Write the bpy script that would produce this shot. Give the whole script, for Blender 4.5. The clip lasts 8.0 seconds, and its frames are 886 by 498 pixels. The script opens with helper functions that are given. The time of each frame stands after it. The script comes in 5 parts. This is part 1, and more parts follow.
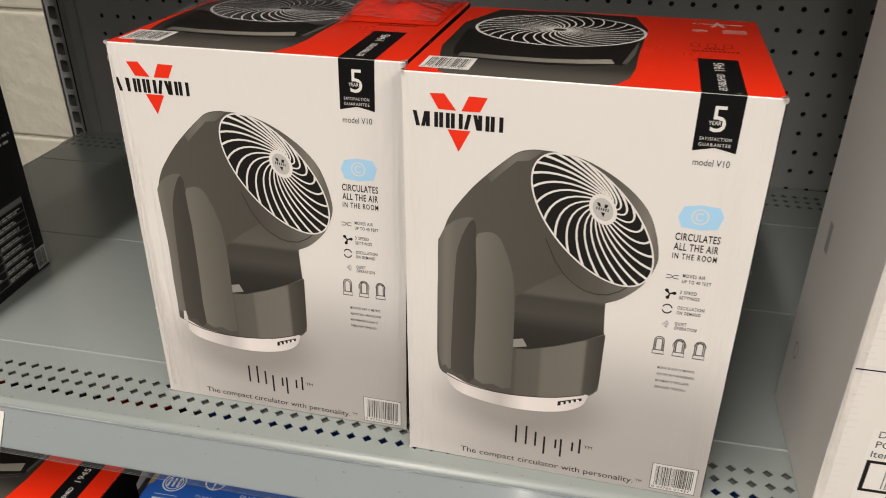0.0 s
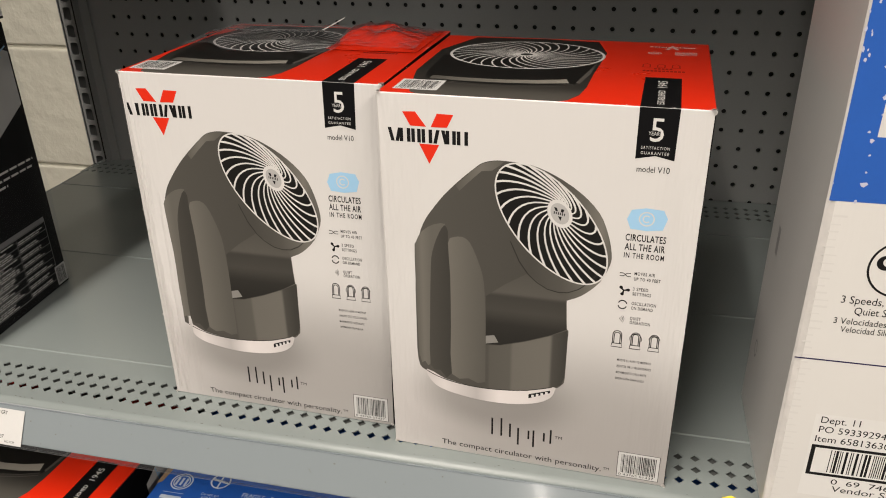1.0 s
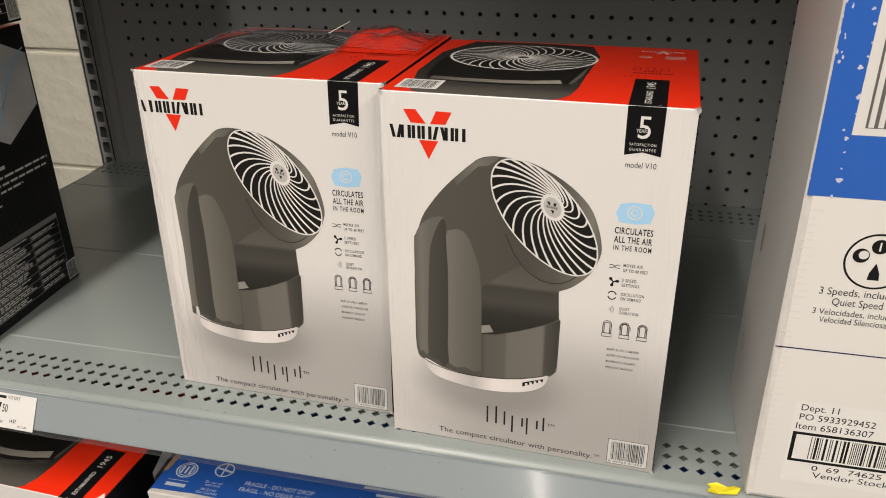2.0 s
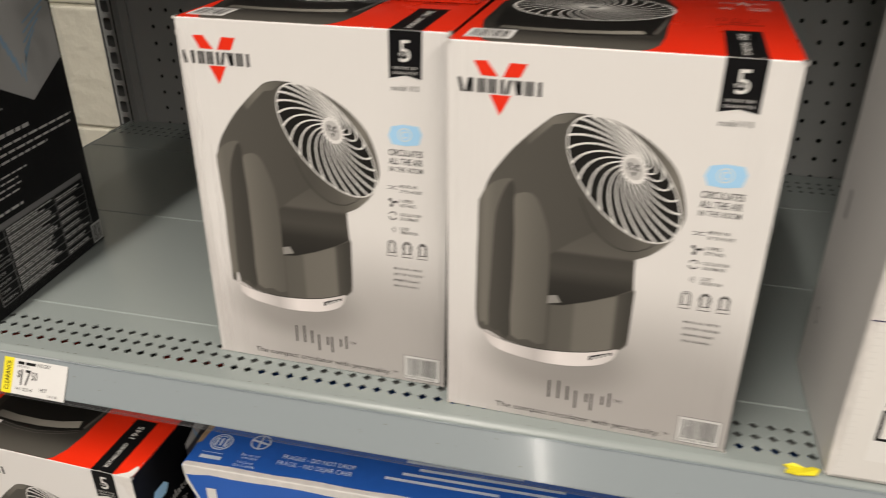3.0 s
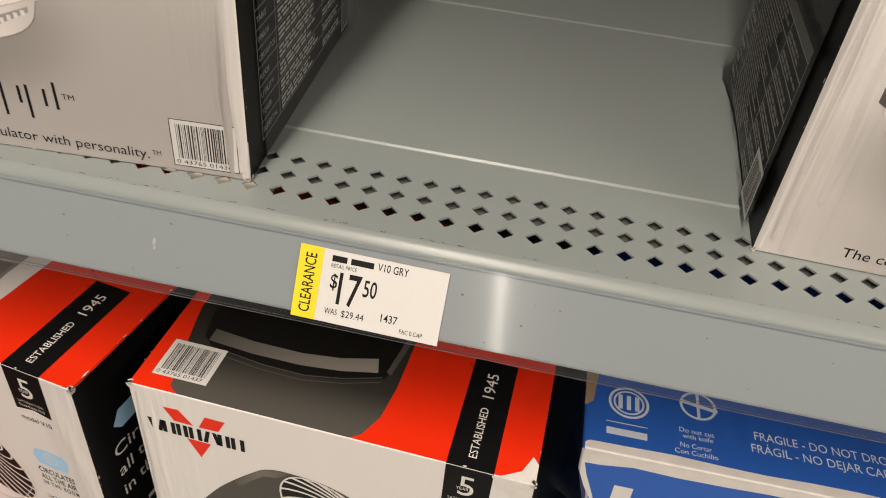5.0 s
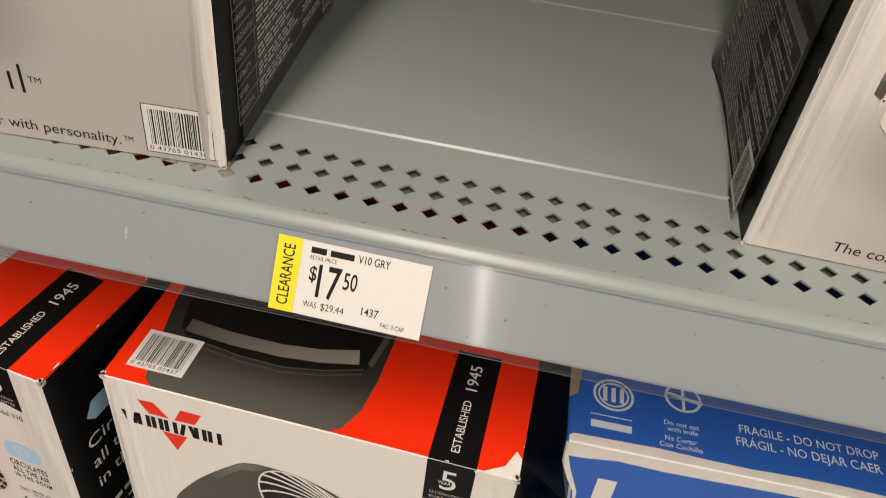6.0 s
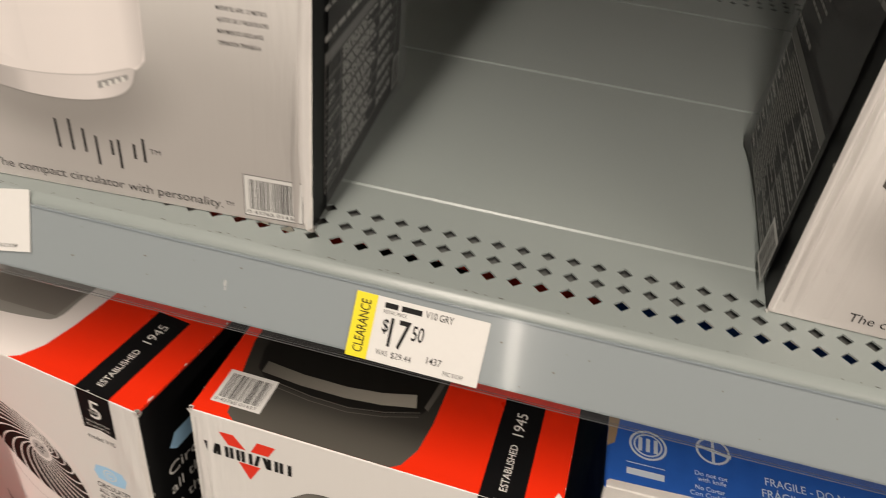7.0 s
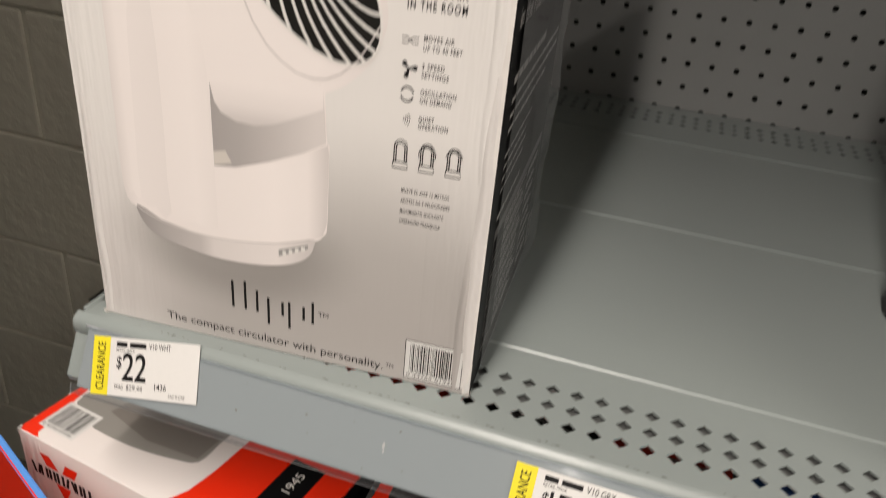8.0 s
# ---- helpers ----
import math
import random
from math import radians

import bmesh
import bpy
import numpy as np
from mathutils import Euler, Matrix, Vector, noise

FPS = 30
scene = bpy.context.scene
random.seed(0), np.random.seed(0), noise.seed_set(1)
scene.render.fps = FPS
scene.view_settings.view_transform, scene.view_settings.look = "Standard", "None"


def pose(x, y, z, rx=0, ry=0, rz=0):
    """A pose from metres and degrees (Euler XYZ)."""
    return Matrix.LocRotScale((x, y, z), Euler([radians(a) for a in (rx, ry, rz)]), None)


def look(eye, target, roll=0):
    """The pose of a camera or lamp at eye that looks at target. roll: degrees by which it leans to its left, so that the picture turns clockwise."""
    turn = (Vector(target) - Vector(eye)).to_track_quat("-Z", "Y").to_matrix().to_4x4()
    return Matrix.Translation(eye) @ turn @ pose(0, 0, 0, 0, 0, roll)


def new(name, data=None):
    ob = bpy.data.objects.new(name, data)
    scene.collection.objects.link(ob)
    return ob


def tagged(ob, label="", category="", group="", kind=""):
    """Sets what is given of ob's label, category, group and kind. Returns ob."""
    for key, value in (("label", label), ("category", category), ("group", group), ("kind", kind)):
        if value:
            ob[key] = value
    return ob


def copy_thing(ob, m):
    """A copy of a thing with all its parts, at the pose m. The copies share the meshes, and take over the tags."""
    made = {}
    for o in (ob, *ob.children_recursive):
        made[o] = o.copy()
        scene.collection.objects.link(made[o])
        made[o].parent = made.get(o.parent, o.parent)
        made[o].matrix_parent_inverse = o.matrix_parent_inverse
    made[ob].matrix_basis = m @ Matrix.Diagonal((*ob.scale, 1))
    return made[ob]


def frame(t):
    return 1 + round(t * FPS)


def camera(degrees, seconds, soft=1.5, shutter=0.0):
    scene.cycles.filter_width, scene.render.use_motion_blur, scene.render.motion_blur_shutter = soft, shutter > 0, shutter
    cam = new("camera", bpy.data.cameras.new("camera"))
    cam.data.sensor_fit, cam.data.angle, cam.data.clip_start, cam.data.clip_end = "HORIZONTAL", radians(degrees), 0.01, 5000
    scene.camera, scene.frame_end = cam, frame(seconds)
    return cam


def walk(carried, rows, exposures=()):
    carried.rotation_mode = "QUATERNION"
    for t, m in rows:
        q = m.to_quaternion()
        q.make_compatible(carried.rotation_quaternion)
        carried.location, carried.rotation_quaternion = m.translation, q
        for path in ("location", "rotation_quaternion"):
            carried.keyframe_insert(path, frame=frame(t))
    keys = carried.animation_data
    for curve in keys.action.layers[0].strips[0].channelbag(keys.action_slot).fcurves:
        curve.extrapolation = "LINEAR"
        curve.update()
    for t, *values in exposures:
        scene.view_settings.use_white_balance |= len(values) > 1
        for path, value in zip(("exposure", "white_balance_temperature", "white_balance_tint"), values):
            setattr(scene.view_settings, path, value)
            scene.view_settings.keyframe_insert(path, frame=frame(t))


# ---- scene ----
cam = camera(59.06, 8.0, soft=1.0, shutter=0.38)
PATH = [
    (0, (0.3362, -0.4246, 1.4280), (0.0052, 1.1204, 0.5659), 0.13),
    (0.5, (0.3658, -0.4577, 1.4341), (-0.0044, 1.1011, 0.6136), -0.78),
    (1, (0.3788, -0.4706, 1.4358), (-0.0037, 1.0953, 0.6348), -1.15),
    (1.2, (0.3801, -0.4767, 1.4349), (-0.0061, 1.0919, 0.6409), -1.13),
    (2.3, (0.3922, -0.5007, 1.4350), (0.0000, 1.0743, 0.6569), -0.66),
    (2.5, (0.3930, -0.4989, 1.4375), (-0.0008, 1.0670, 0.6419), -0.78),
    (2.8, (0.3774, -0.4894, 1.4289), (-0.0153, 1.0623, 0.6054), -0.54),
    (3, (0.3350, -0.4760, 1.4155), (-0.0490, 1.0665, 0.5710), -0.22),
    (3.2, (0.2663, -0.4638, 1.4133), (-0.1096, 1.0619, 0.5354), -0.10),
    (3.5, (0.1591, -0.4551, 1.3962), (-0.1971, 1.0469, 0.4703), 0.78),
    (3.7, (0.1009, -0.4405, 1.3685), (-0.2249, 1.0403, 0.3984), 1.52),
    (4, (0.0325, -0.3861, 1.3129), (-0.2731, 1.0731, 0.3042), 2.72),
    (4.2, (-0.0213, -0.3379, 1.2713), (-0.3127, 1.1140, 0.2480), 3.16),
    (4.5, (-0.0770, -0.2891, 1.2349), (-0.3342, 1.1347, 0.1641), 4.51),
    (4.7, (-0.0926, -0.2716, 1.2161), (-0.3275, 1.1438, 0.1292), 5.08),
    (5.8, (-0.1031, -0.2458, 1.1992), (-0.2545, 1.1292, 0.0475), 7.27),
    (6, (-0.1007, -0.2453, 1.2034), (-0.2581, 1.1382, 0.0627), 7.25),
    (6.5, (-0.1013, -0.2435, 1.2067), (-0.2776, 1.1460, 0.0762), 7.67),
    (7, (-0.1091, -0.2817, 1.2367), (-0.3628, 1.1489, 0.1740), 6.83),
    (7.2, (-0.1422, -0.2869, 1.2436), (-0.4216, 1.1500, 0.1961), 6.75),
    (7.5, (-0.1675, -0.2788, 1.2431), (-0.5143, 1.1930, 0.2668), 6.53),
    (7.7, (-0.1803, -0.2766, 1.2474), (-0.5363, 1.2058, 0.2904), 6.69),
    (7.8, (-0.1773, -0.2770, 1.2480), (-0.5620, 1.2098, 0.3092), 6.22),
    (8, (-0.1631, -0.2897, 1.2633), (-0.5980, 1.2280, 0.3988), 5.39),
]
walk(cam, [(t, look(eye, target, roll)) for t, eye, target, roll in PATH],
     [(0, -0.8, 6600, 13), (2.5, -0.8, 6600, 12), (3.6, -0.81, 6600, 12), (4.5, -0.88, 6950, 14), (6.6, -0.84, 7050, 15), (7.4, -0.88, 6750, 13), (8, -0.83, 6600, 14)])

# ---- world and light ----
world = bpy.data.worlds.new("store_dark")
scene.world = world
world.use_nodes = True
world.node_tree.nodes["Background"].inputs[0].default_value = (0.9, 0.95, 1.0, 1)
world.node_tree.nodes["Background"].inputs[1].default_value = 0.0


def strip_lamp(name, x, y0, y1, z, watts, wide=0.16):
    """A ceiling tube row running away from the shelf."""
    data = bpy.data.lights.new(name, "AREA")
    data.shape, data.size, data.size_y = "RECTANGLE", wide, y1 - y0
    data.energy, data.color = watts, (1.0, 0.935, 0.85)
    ob = new(name, data)
    ob.matrix_world = pose(x, (y0 + y1) / 2, z)
    return tagged(ob, "long unseen fluorescent tube row under the ceiling", "lamp", "ceiling tube rows")


CEIL = 3.9
strip_lamp("ceiling_tube_row", -0.42, -5.6, -0.38, CEIL - 0.06, 400)
strip_lamp("ceiling_tube_row", -0.42, -24.0, -7.0, CEIL - 0.06, 230, 0.06)
# side rows are assumed; the right one is set bright to fill the shadows
strip_lamp("ceiling_tube_row", 3.0, -6.2, -0.9, CEIL - 0.06, 380)
strip_lamp("ceiling_tube_row", -4.2, -6.2, -0.9, CEIL - 0.06, 60)


# ---- materials ----
def mat(name, colour, rough=0.5, metal=0.0, grain=0.0, grain_size=400.0, stain=0.0, stain_size=12.0, bump=0.0, coat=0.0, relief=0.0006, dark=0.6, spec=0.5):
    """A surface with colour variation at two scales, roughness variation and fine relief."""
    m = bpy.data.materials.new(name)
    m.use_nodes = True
    nt = m.node_tree
    b = nt.nodes["Principled BSDF"]
    b.inputs["Metallic"].default_value = metal
    b.inputs["Coat Weight"].default_value = coat
    b.inputs["Specular IOR Level"].default_value = spec
    b.inputs["Coat Roughness"].default_value = 0.08
    co = nt.nodes.new("ShaderNodeTexCoord")
    fine = nt.nodes.new("ShaderNodeTexNoise")
    fine.inputs["Scale"].default_value, fine.inputs["Detail"].default_value = grain_size, 4
    wide = nt.nodes.new("ShaderNodeTexNoise")
    wide.inputs["Scale"].default_value, wide.inputs["Detail"].default_value = stain_size, 6
    for n in (fine, wide):
        nt.links.new(co.outputs["Object"], n.inputs["Vector"])
    last = None
    for n, amount in ((fine, grain), (wide, stain)):
        mix = nt.nodes.new("ShaderNodeMix")
        mix.data_type = "RGBA"
        ramp = nt.nodes.new("ShaderNodeMapRange")
        ramp.inputs["From Min"].default_value, ramp.inputs["From Max"].default_value = 0.35, 0.7
        ramp.inputs["To Max"].default_value = amount
        nt.links.new(n.outputs["Fac"], ramp.inputs["Value"])
        nt.links.new(ramp.outputs["Result"], mix.inputs["Factor"])
        if last is None:
            mix.inputs["A"].default_value = (*colour, 1)
        else:
            nt.links.new(last, mix.inputs["A"])
        mix.inputs["B"].default_value = (*[c * dark for c in colour], 1)
        last = mix.outputs["Result"]
    nt.links.new(last, b.inputs["Base Color"])
    rr = nt.nodes.new("ShaderNodeMapRange")
    rr.inputs["To Min"].default_value, rr.inputs["To Max"].default_value = max(rough - 0.08, 0.02), min(rough + 0.1, 1)
    nt.links.new(wide.outputs["Fac"], rr.inputs["Value"])
    nt.links.new(rr.outputs["Result"], b.inputs["Roughness"])
    if bump:
        bm = nt.nodes.new("ShaderNodeBump")
        bm.inputs["Strength"].default_value, bm.inputs["Distance"].default_value = bump, relief
        nt.links.new(fine.outputs["Fac"], bm.inputs["Height"])
        nt.links.new(bm.outputs["Normal"], b.inputs["Normal"])
    return m


def carton_print(name, top, low, fade=(0.05, 0.5), height=0.2975, crease=0.9, pools=()):
    """Coated carton board printed in a colour that fades towards its foot, with creases near its upright edges."""
    m = mat(name, top, 0.38, grain=0.03, grain_size=900, bump=0.0)
    nt = m.node_tree
    b = nt.nodes["Principled BSDF"]
    co = nt.nodes.new("ShaderNodeTexCoord")
    sep = nt.nodes.new("ShaderNodeSeparateXYZ")
    nt.links.new(co.outputs["Object"], sep.inputs[0])
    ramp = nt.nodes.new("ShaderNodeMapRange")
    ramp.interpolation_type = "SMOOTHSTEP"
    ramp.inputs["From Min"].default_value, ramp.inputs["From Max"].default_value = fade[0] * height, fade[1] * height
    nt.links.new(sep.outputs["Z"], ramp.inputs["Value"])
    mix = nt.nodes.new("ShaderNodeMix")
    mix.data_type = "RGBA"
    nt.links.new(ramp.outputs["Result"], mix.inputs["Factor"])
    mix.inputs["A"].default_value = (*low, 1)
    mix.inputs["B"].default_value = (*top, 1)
    # tints in a dark pool at lower right and the printed fan's foot shadow
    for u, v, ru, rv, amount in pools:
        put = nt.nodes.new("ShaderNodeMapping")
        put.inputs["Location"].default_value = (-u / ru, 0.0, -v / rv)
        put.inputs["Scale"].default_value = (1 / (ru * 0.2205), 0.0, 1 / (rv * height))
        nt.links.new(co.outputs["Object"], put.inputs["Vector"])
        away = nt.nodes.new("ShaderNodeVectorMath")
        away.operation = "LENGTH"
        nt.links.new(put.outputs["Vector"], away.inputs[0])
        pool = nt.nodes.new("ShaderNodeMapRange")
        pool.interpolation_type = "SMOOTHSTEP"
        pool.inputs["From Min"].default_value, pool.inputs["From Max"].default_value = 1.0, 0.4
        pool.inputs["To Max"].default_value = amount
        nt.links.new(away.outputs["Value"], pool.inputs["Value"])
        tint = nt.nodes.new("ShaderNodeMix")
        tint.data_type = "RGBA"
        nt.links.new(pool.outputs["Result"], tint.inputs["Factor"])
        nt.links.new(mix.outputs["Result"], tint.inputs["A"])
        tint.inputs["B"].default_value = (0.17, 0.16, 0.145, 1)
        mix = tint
    nt.links.new(mix.outputs["Result"], b.inputs["Base Color"])
    stretch = nt.nodes.new("ShaderNodeMapping")
    stretch.inputs["Scale"].default_value = (70, 70, 9)
    nt.links.new(co.outputs["Object"], stretch.inputs["Vector"])
    folds = nt.nodes.new("ShaderNodeTexNoise")
    folds.inputs["Scale"].default_value, folds.inputs["Detail"].default_value = 1.0, 3
    nt.links.new(stretch.outputs["Vector"], folds.inputs["Vector"])
    near = nt.nodes.new("ShaderNodeMapRange")
    near.inputs["From Min"].default_value, near.inputs["From Max"].default_value = 0.045, 0.006
    nt.links.new(sep.outputs["X"], near.inputs["Value"])
    far = nt.nodes.new("ShaderNodeMapRange")
    far.inputs["From Min"].default_value, far.inputs["From Max"].default_value = 0.19, 0.215
    nt.links.new(sep.outputs["X"], far.inputs["Value"])
    both = nt.nodes.new("ShaderNodeMath")
    both.operation = "MAXIMUM"
    nt.links.new(near.outputs["Result"], both.inputs[0])
    nt.links.new(far.outputs["Result"], both.inputs[1])
    floor_ = nt.nodes.new("ShaderNodeMath")
    floor_.operation = "ADD"
    floor_.inputs[1].default_value = 0.12
    nt.links.new(both.outputs[0], floor_.inputs[0])
    times = nt.nodes.new("ShaderNodeMath")
    times.operation = "MULTIPLY"
    nt.links.new(floor_.outputs[0], times.inputs[0])
    nt.links.new(folds.outputs["Fac"], times.inputs[1])
    bump = nt.nodes.new("ShaderNodeBump")
    bump.inputs["Strength"].default_value, bump.inputs["Distance"].default_value = crease, 0.004
    nt.links.new(times.outputs[0], bump.inputs["Height"])
    nt.links.new(bump.outputs["Normal"], b.inputs["Normal"])
    return m


def clear_plastic(name, tint=(0.95, 0.96, 0.97), rough=0.1, body=0.02, base=0.5, ior=1.5):
    m = bpy.data.materials.new(name)
    m.use_nodes = True
    nt = m.node_tree
    out = nt.nodes["Material Output"]
    b = nt.nodes["Principled BSDF"]
    b.inputs["Base Color"].default_value = (*[base * c for c in tint], 1)
    b.inputs["Roughness"].default_value = rough
    see = nt.nodes.new("ShaderNodeBsdfTransparent")
    see.inputs[0].default_value = (*tint, 1)
    gloss = nt.nodes.new("ShaderNodeFresnel")
    gloss.inputs["IOR"].default_value = ior
    add = nt.nodes.new("ShaderNodeMath")
    add.inputs[1].default_value = body
    nt.links.new(gloss.outputs[0], add.inputs[0])
    mix = nt.nodes.new("ShaderNodeMixShader")
    nt.links.new(add.outputs[0], mix.inputs[0])
    nt.links.new(see.outputs[0], mix.inputs[1])
    nt.links.new(b.outputs[0], mix.inputs[2])
    nt.links.new(mix.outputs[0], out.inputs["Surface"])
    return m


SHELF = mat("grey_shelf_enamel", (0.245, 0.276, 0.266), 0.3, grain=0.06, grain_size=600, stain=0.03, stain_size=2.5, bump=0.05, dark=0.85)
PANEL = mat("grey_panel_enamel", (0.265, 0.27, 0.266), 0.5, grain=0.08, grain_size=500, stain=0.2, stain_size=5, bump=0.06)
POST = mat("grey_post_enamel", (0.24, 0.245, 0.24), 0.42, stain=0.2, stain_size=7)
# near-black colour standing for the shade seen through holes and slots
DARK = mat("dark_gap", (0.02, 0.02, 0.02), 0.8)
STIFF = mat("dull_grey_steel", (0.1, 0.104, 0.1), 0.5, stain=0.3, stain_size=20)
INSERT = mat("grey_label_insert", (0.245, 0.278, 0.29), 0.16, stain=0.08, stain_size=20, coat=1.0, dark=0.85)
CLEAR = clear_plastic("clear_label_plastic", body=0.01, ior=1.25)
FILM = clear_plastic("clear_wrap_film", rough=0.06, body=0.004, base=0.4, ior=1.24)
BLOCK = mat("cream_painted_block", (0.57, 0.55, 0.46), 0.5, grain=0.16, grain_size=38, stain=0.22, stain_size=6, bump=1.0, relief=0.004, dark=0.8)
MORTAR = mat("cream_painted_joint", (0.58, 0.56, 0.465), 0.6, grain=0.2, grain_size=150, stain=0.2, bump=0.5)
FLOOR = mat("polished_concrete", (0.15, 0.146, 0.138), 0.3, grain=0.2, grain_size=60, stain=0.3, stain_size=1.5)
CEILING = mat("white_ceiling_deck", (0.6, 0.6, 0.57), 0.7, grain=0.1, stain=0.15, stain_size=1)
HALL = mat("pale_hall_wall", (0.36, 0.355, 0.34), 0.7, grain=0.1, stain=0.2, stain_size=1)

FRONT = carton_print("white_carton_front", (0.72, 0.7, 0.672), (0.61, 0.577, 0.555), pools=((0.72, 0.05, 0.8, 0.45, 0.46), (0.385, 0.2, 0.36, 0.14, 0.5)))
# pale tone for crushed folds, with the glare they catch put in
PALE_FOLD = mat("pale_fold_board", (0.66, 0.635, 0.61), 0.36, grain=0.05, stain=0.15, stain_size=40, dark=0.85)
EDGE = mat("worn_white_board_edge", (0.74, 0.71, 0.67), 0.55, grain=0.2, grain_size=180, stain=0.35, stain_size=60, bump=0.4, dark=0.7)
RED = mat("glossy_red_print", (0.82, 0.028, 0.006), 0.3, grain=0.04, stain=0.1, stain_size=15, coat=0.25, dark=0.75)
BLACK = mat("black_print", (0.005, 0.005, 0.0055), 0.45, grain=0.1, stain=0.2, spec=0.16)
INK = mat("black_ink", (0.009, 0.0085, 0.0085), 0.5, spec=0.18)
KRAFT = mat("brown_board", (0.36, 0.25, 0.15), 0.8, grain=0.2, stain=0.2)
WHITE_INK = mat("white_ink", (0.7, 0.685, 0.65), 0.4)
HUB_INK = mat("hub_grey_print", (0.47, 0.455, 0.435), 0.42)
GREY_INK = mat("grey_ink", (0.3, 0.29, 0.28), 0.42)
PALE_BLUE = mat("pale_blue_print", (0.36, 0.62, 0.85), 0.38, stain=0.25, stain_size=40, dark=1.12)
SILVER = mat("silver_print", (0.72, 0.7, 0.67), 0.34, stain=0.3, stain_size=30, dark=0.75)
PAPER = mat("white_label_paper", (0.64, 0.632, 0.61), 0.5, grain=0.04, stain=0.06)
YELLOW = mat("yellow_label_paper", (0.74, 0.63, 0.02), 0.45, stain=0.08)
BLUE = mat("blue_carton_print", (0.022, 0.12, 0.5), 0.36, grain=0.06, stain=0.18, stain_size=14, coat=0.15)
BLUE_RIM = mat("light_blue_rim", (0.1, 0.3, 0.75), 0.4)
NAVY = mat("navy_carton_side", (0.012, 0.03, 0.11), 0.22, grain=0.1, grain_size=45, stain=0.3, coat=0.6, bump=1.0)
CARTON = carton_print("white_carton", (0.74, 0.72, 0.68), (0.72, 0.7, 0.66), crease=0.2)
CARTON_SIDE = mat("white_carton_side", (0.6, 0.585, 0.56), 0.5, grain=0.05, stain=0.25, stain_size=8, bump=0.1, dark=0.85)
FAN_TONES = {
    "grey": [(0.085, 0.078, 0.069), (0.135, 0.125, 0.112), (0.058, 0.053, 0.046), (0.0085, 0.008, 0.007), (0.25, 0.24, 0.22)],
    "white": [(0.8, 0.765, 0.72), (0.81, 0.775, 0.732), (0.76, 0.722, 0.672), (0.33, 0.295, 0.255), (0.6, 0.56, 0.51)],
}
FAN = {k: [mat(k + "_fan_print", c, 0.42, spec=0.3) for c in v] for k, v in FAN_TONES.items()}


def print_ramp(name, axis, size, stops, rough=0.42):
    """A printed picture's tone running along one axis of its box: stops of (share of size, grey, warmth)."""
    m = mat(name, (0.1, 0.1, 0.1), rough, spec=0.3)
    nt = m.node_tree
    co = nt.nodes.new("ShaderNodeTexCoord")
    sep = nt.nodes.new("ShaderNodeSeparateXYZ")
    nt.links.new(co.outputs["Object"], sep.inputs[0])
    div = nt.nodes.new("ShaderNodeMath")
    div.operation = "DIVIDE"
    div.inputs[1].default_value = size
    nt.links.new(sep.outputs[axis], div.inputs[0])
    ramp = nt.nodes.new("ShaderNodeValToRGB")
    while len(ramp.color_ramp.elements) < len(stops):
        ramp.color_ramp.elements.new(0.5)
    for e, (at, grey) in zip(ramp.color_ramp.elements, stops):
        e.position = at
        e.color = (grey, grey * 0.935, grey * (0.8 if grey < 0.3 else 0.9), 1)
    nt.links.new(div.outputs[0], ramp.inputs[0])
    nt.links.new(ramp.outputs[0], nt.nodes["Principled BSDF"].inputs["Base Color"])
    return m


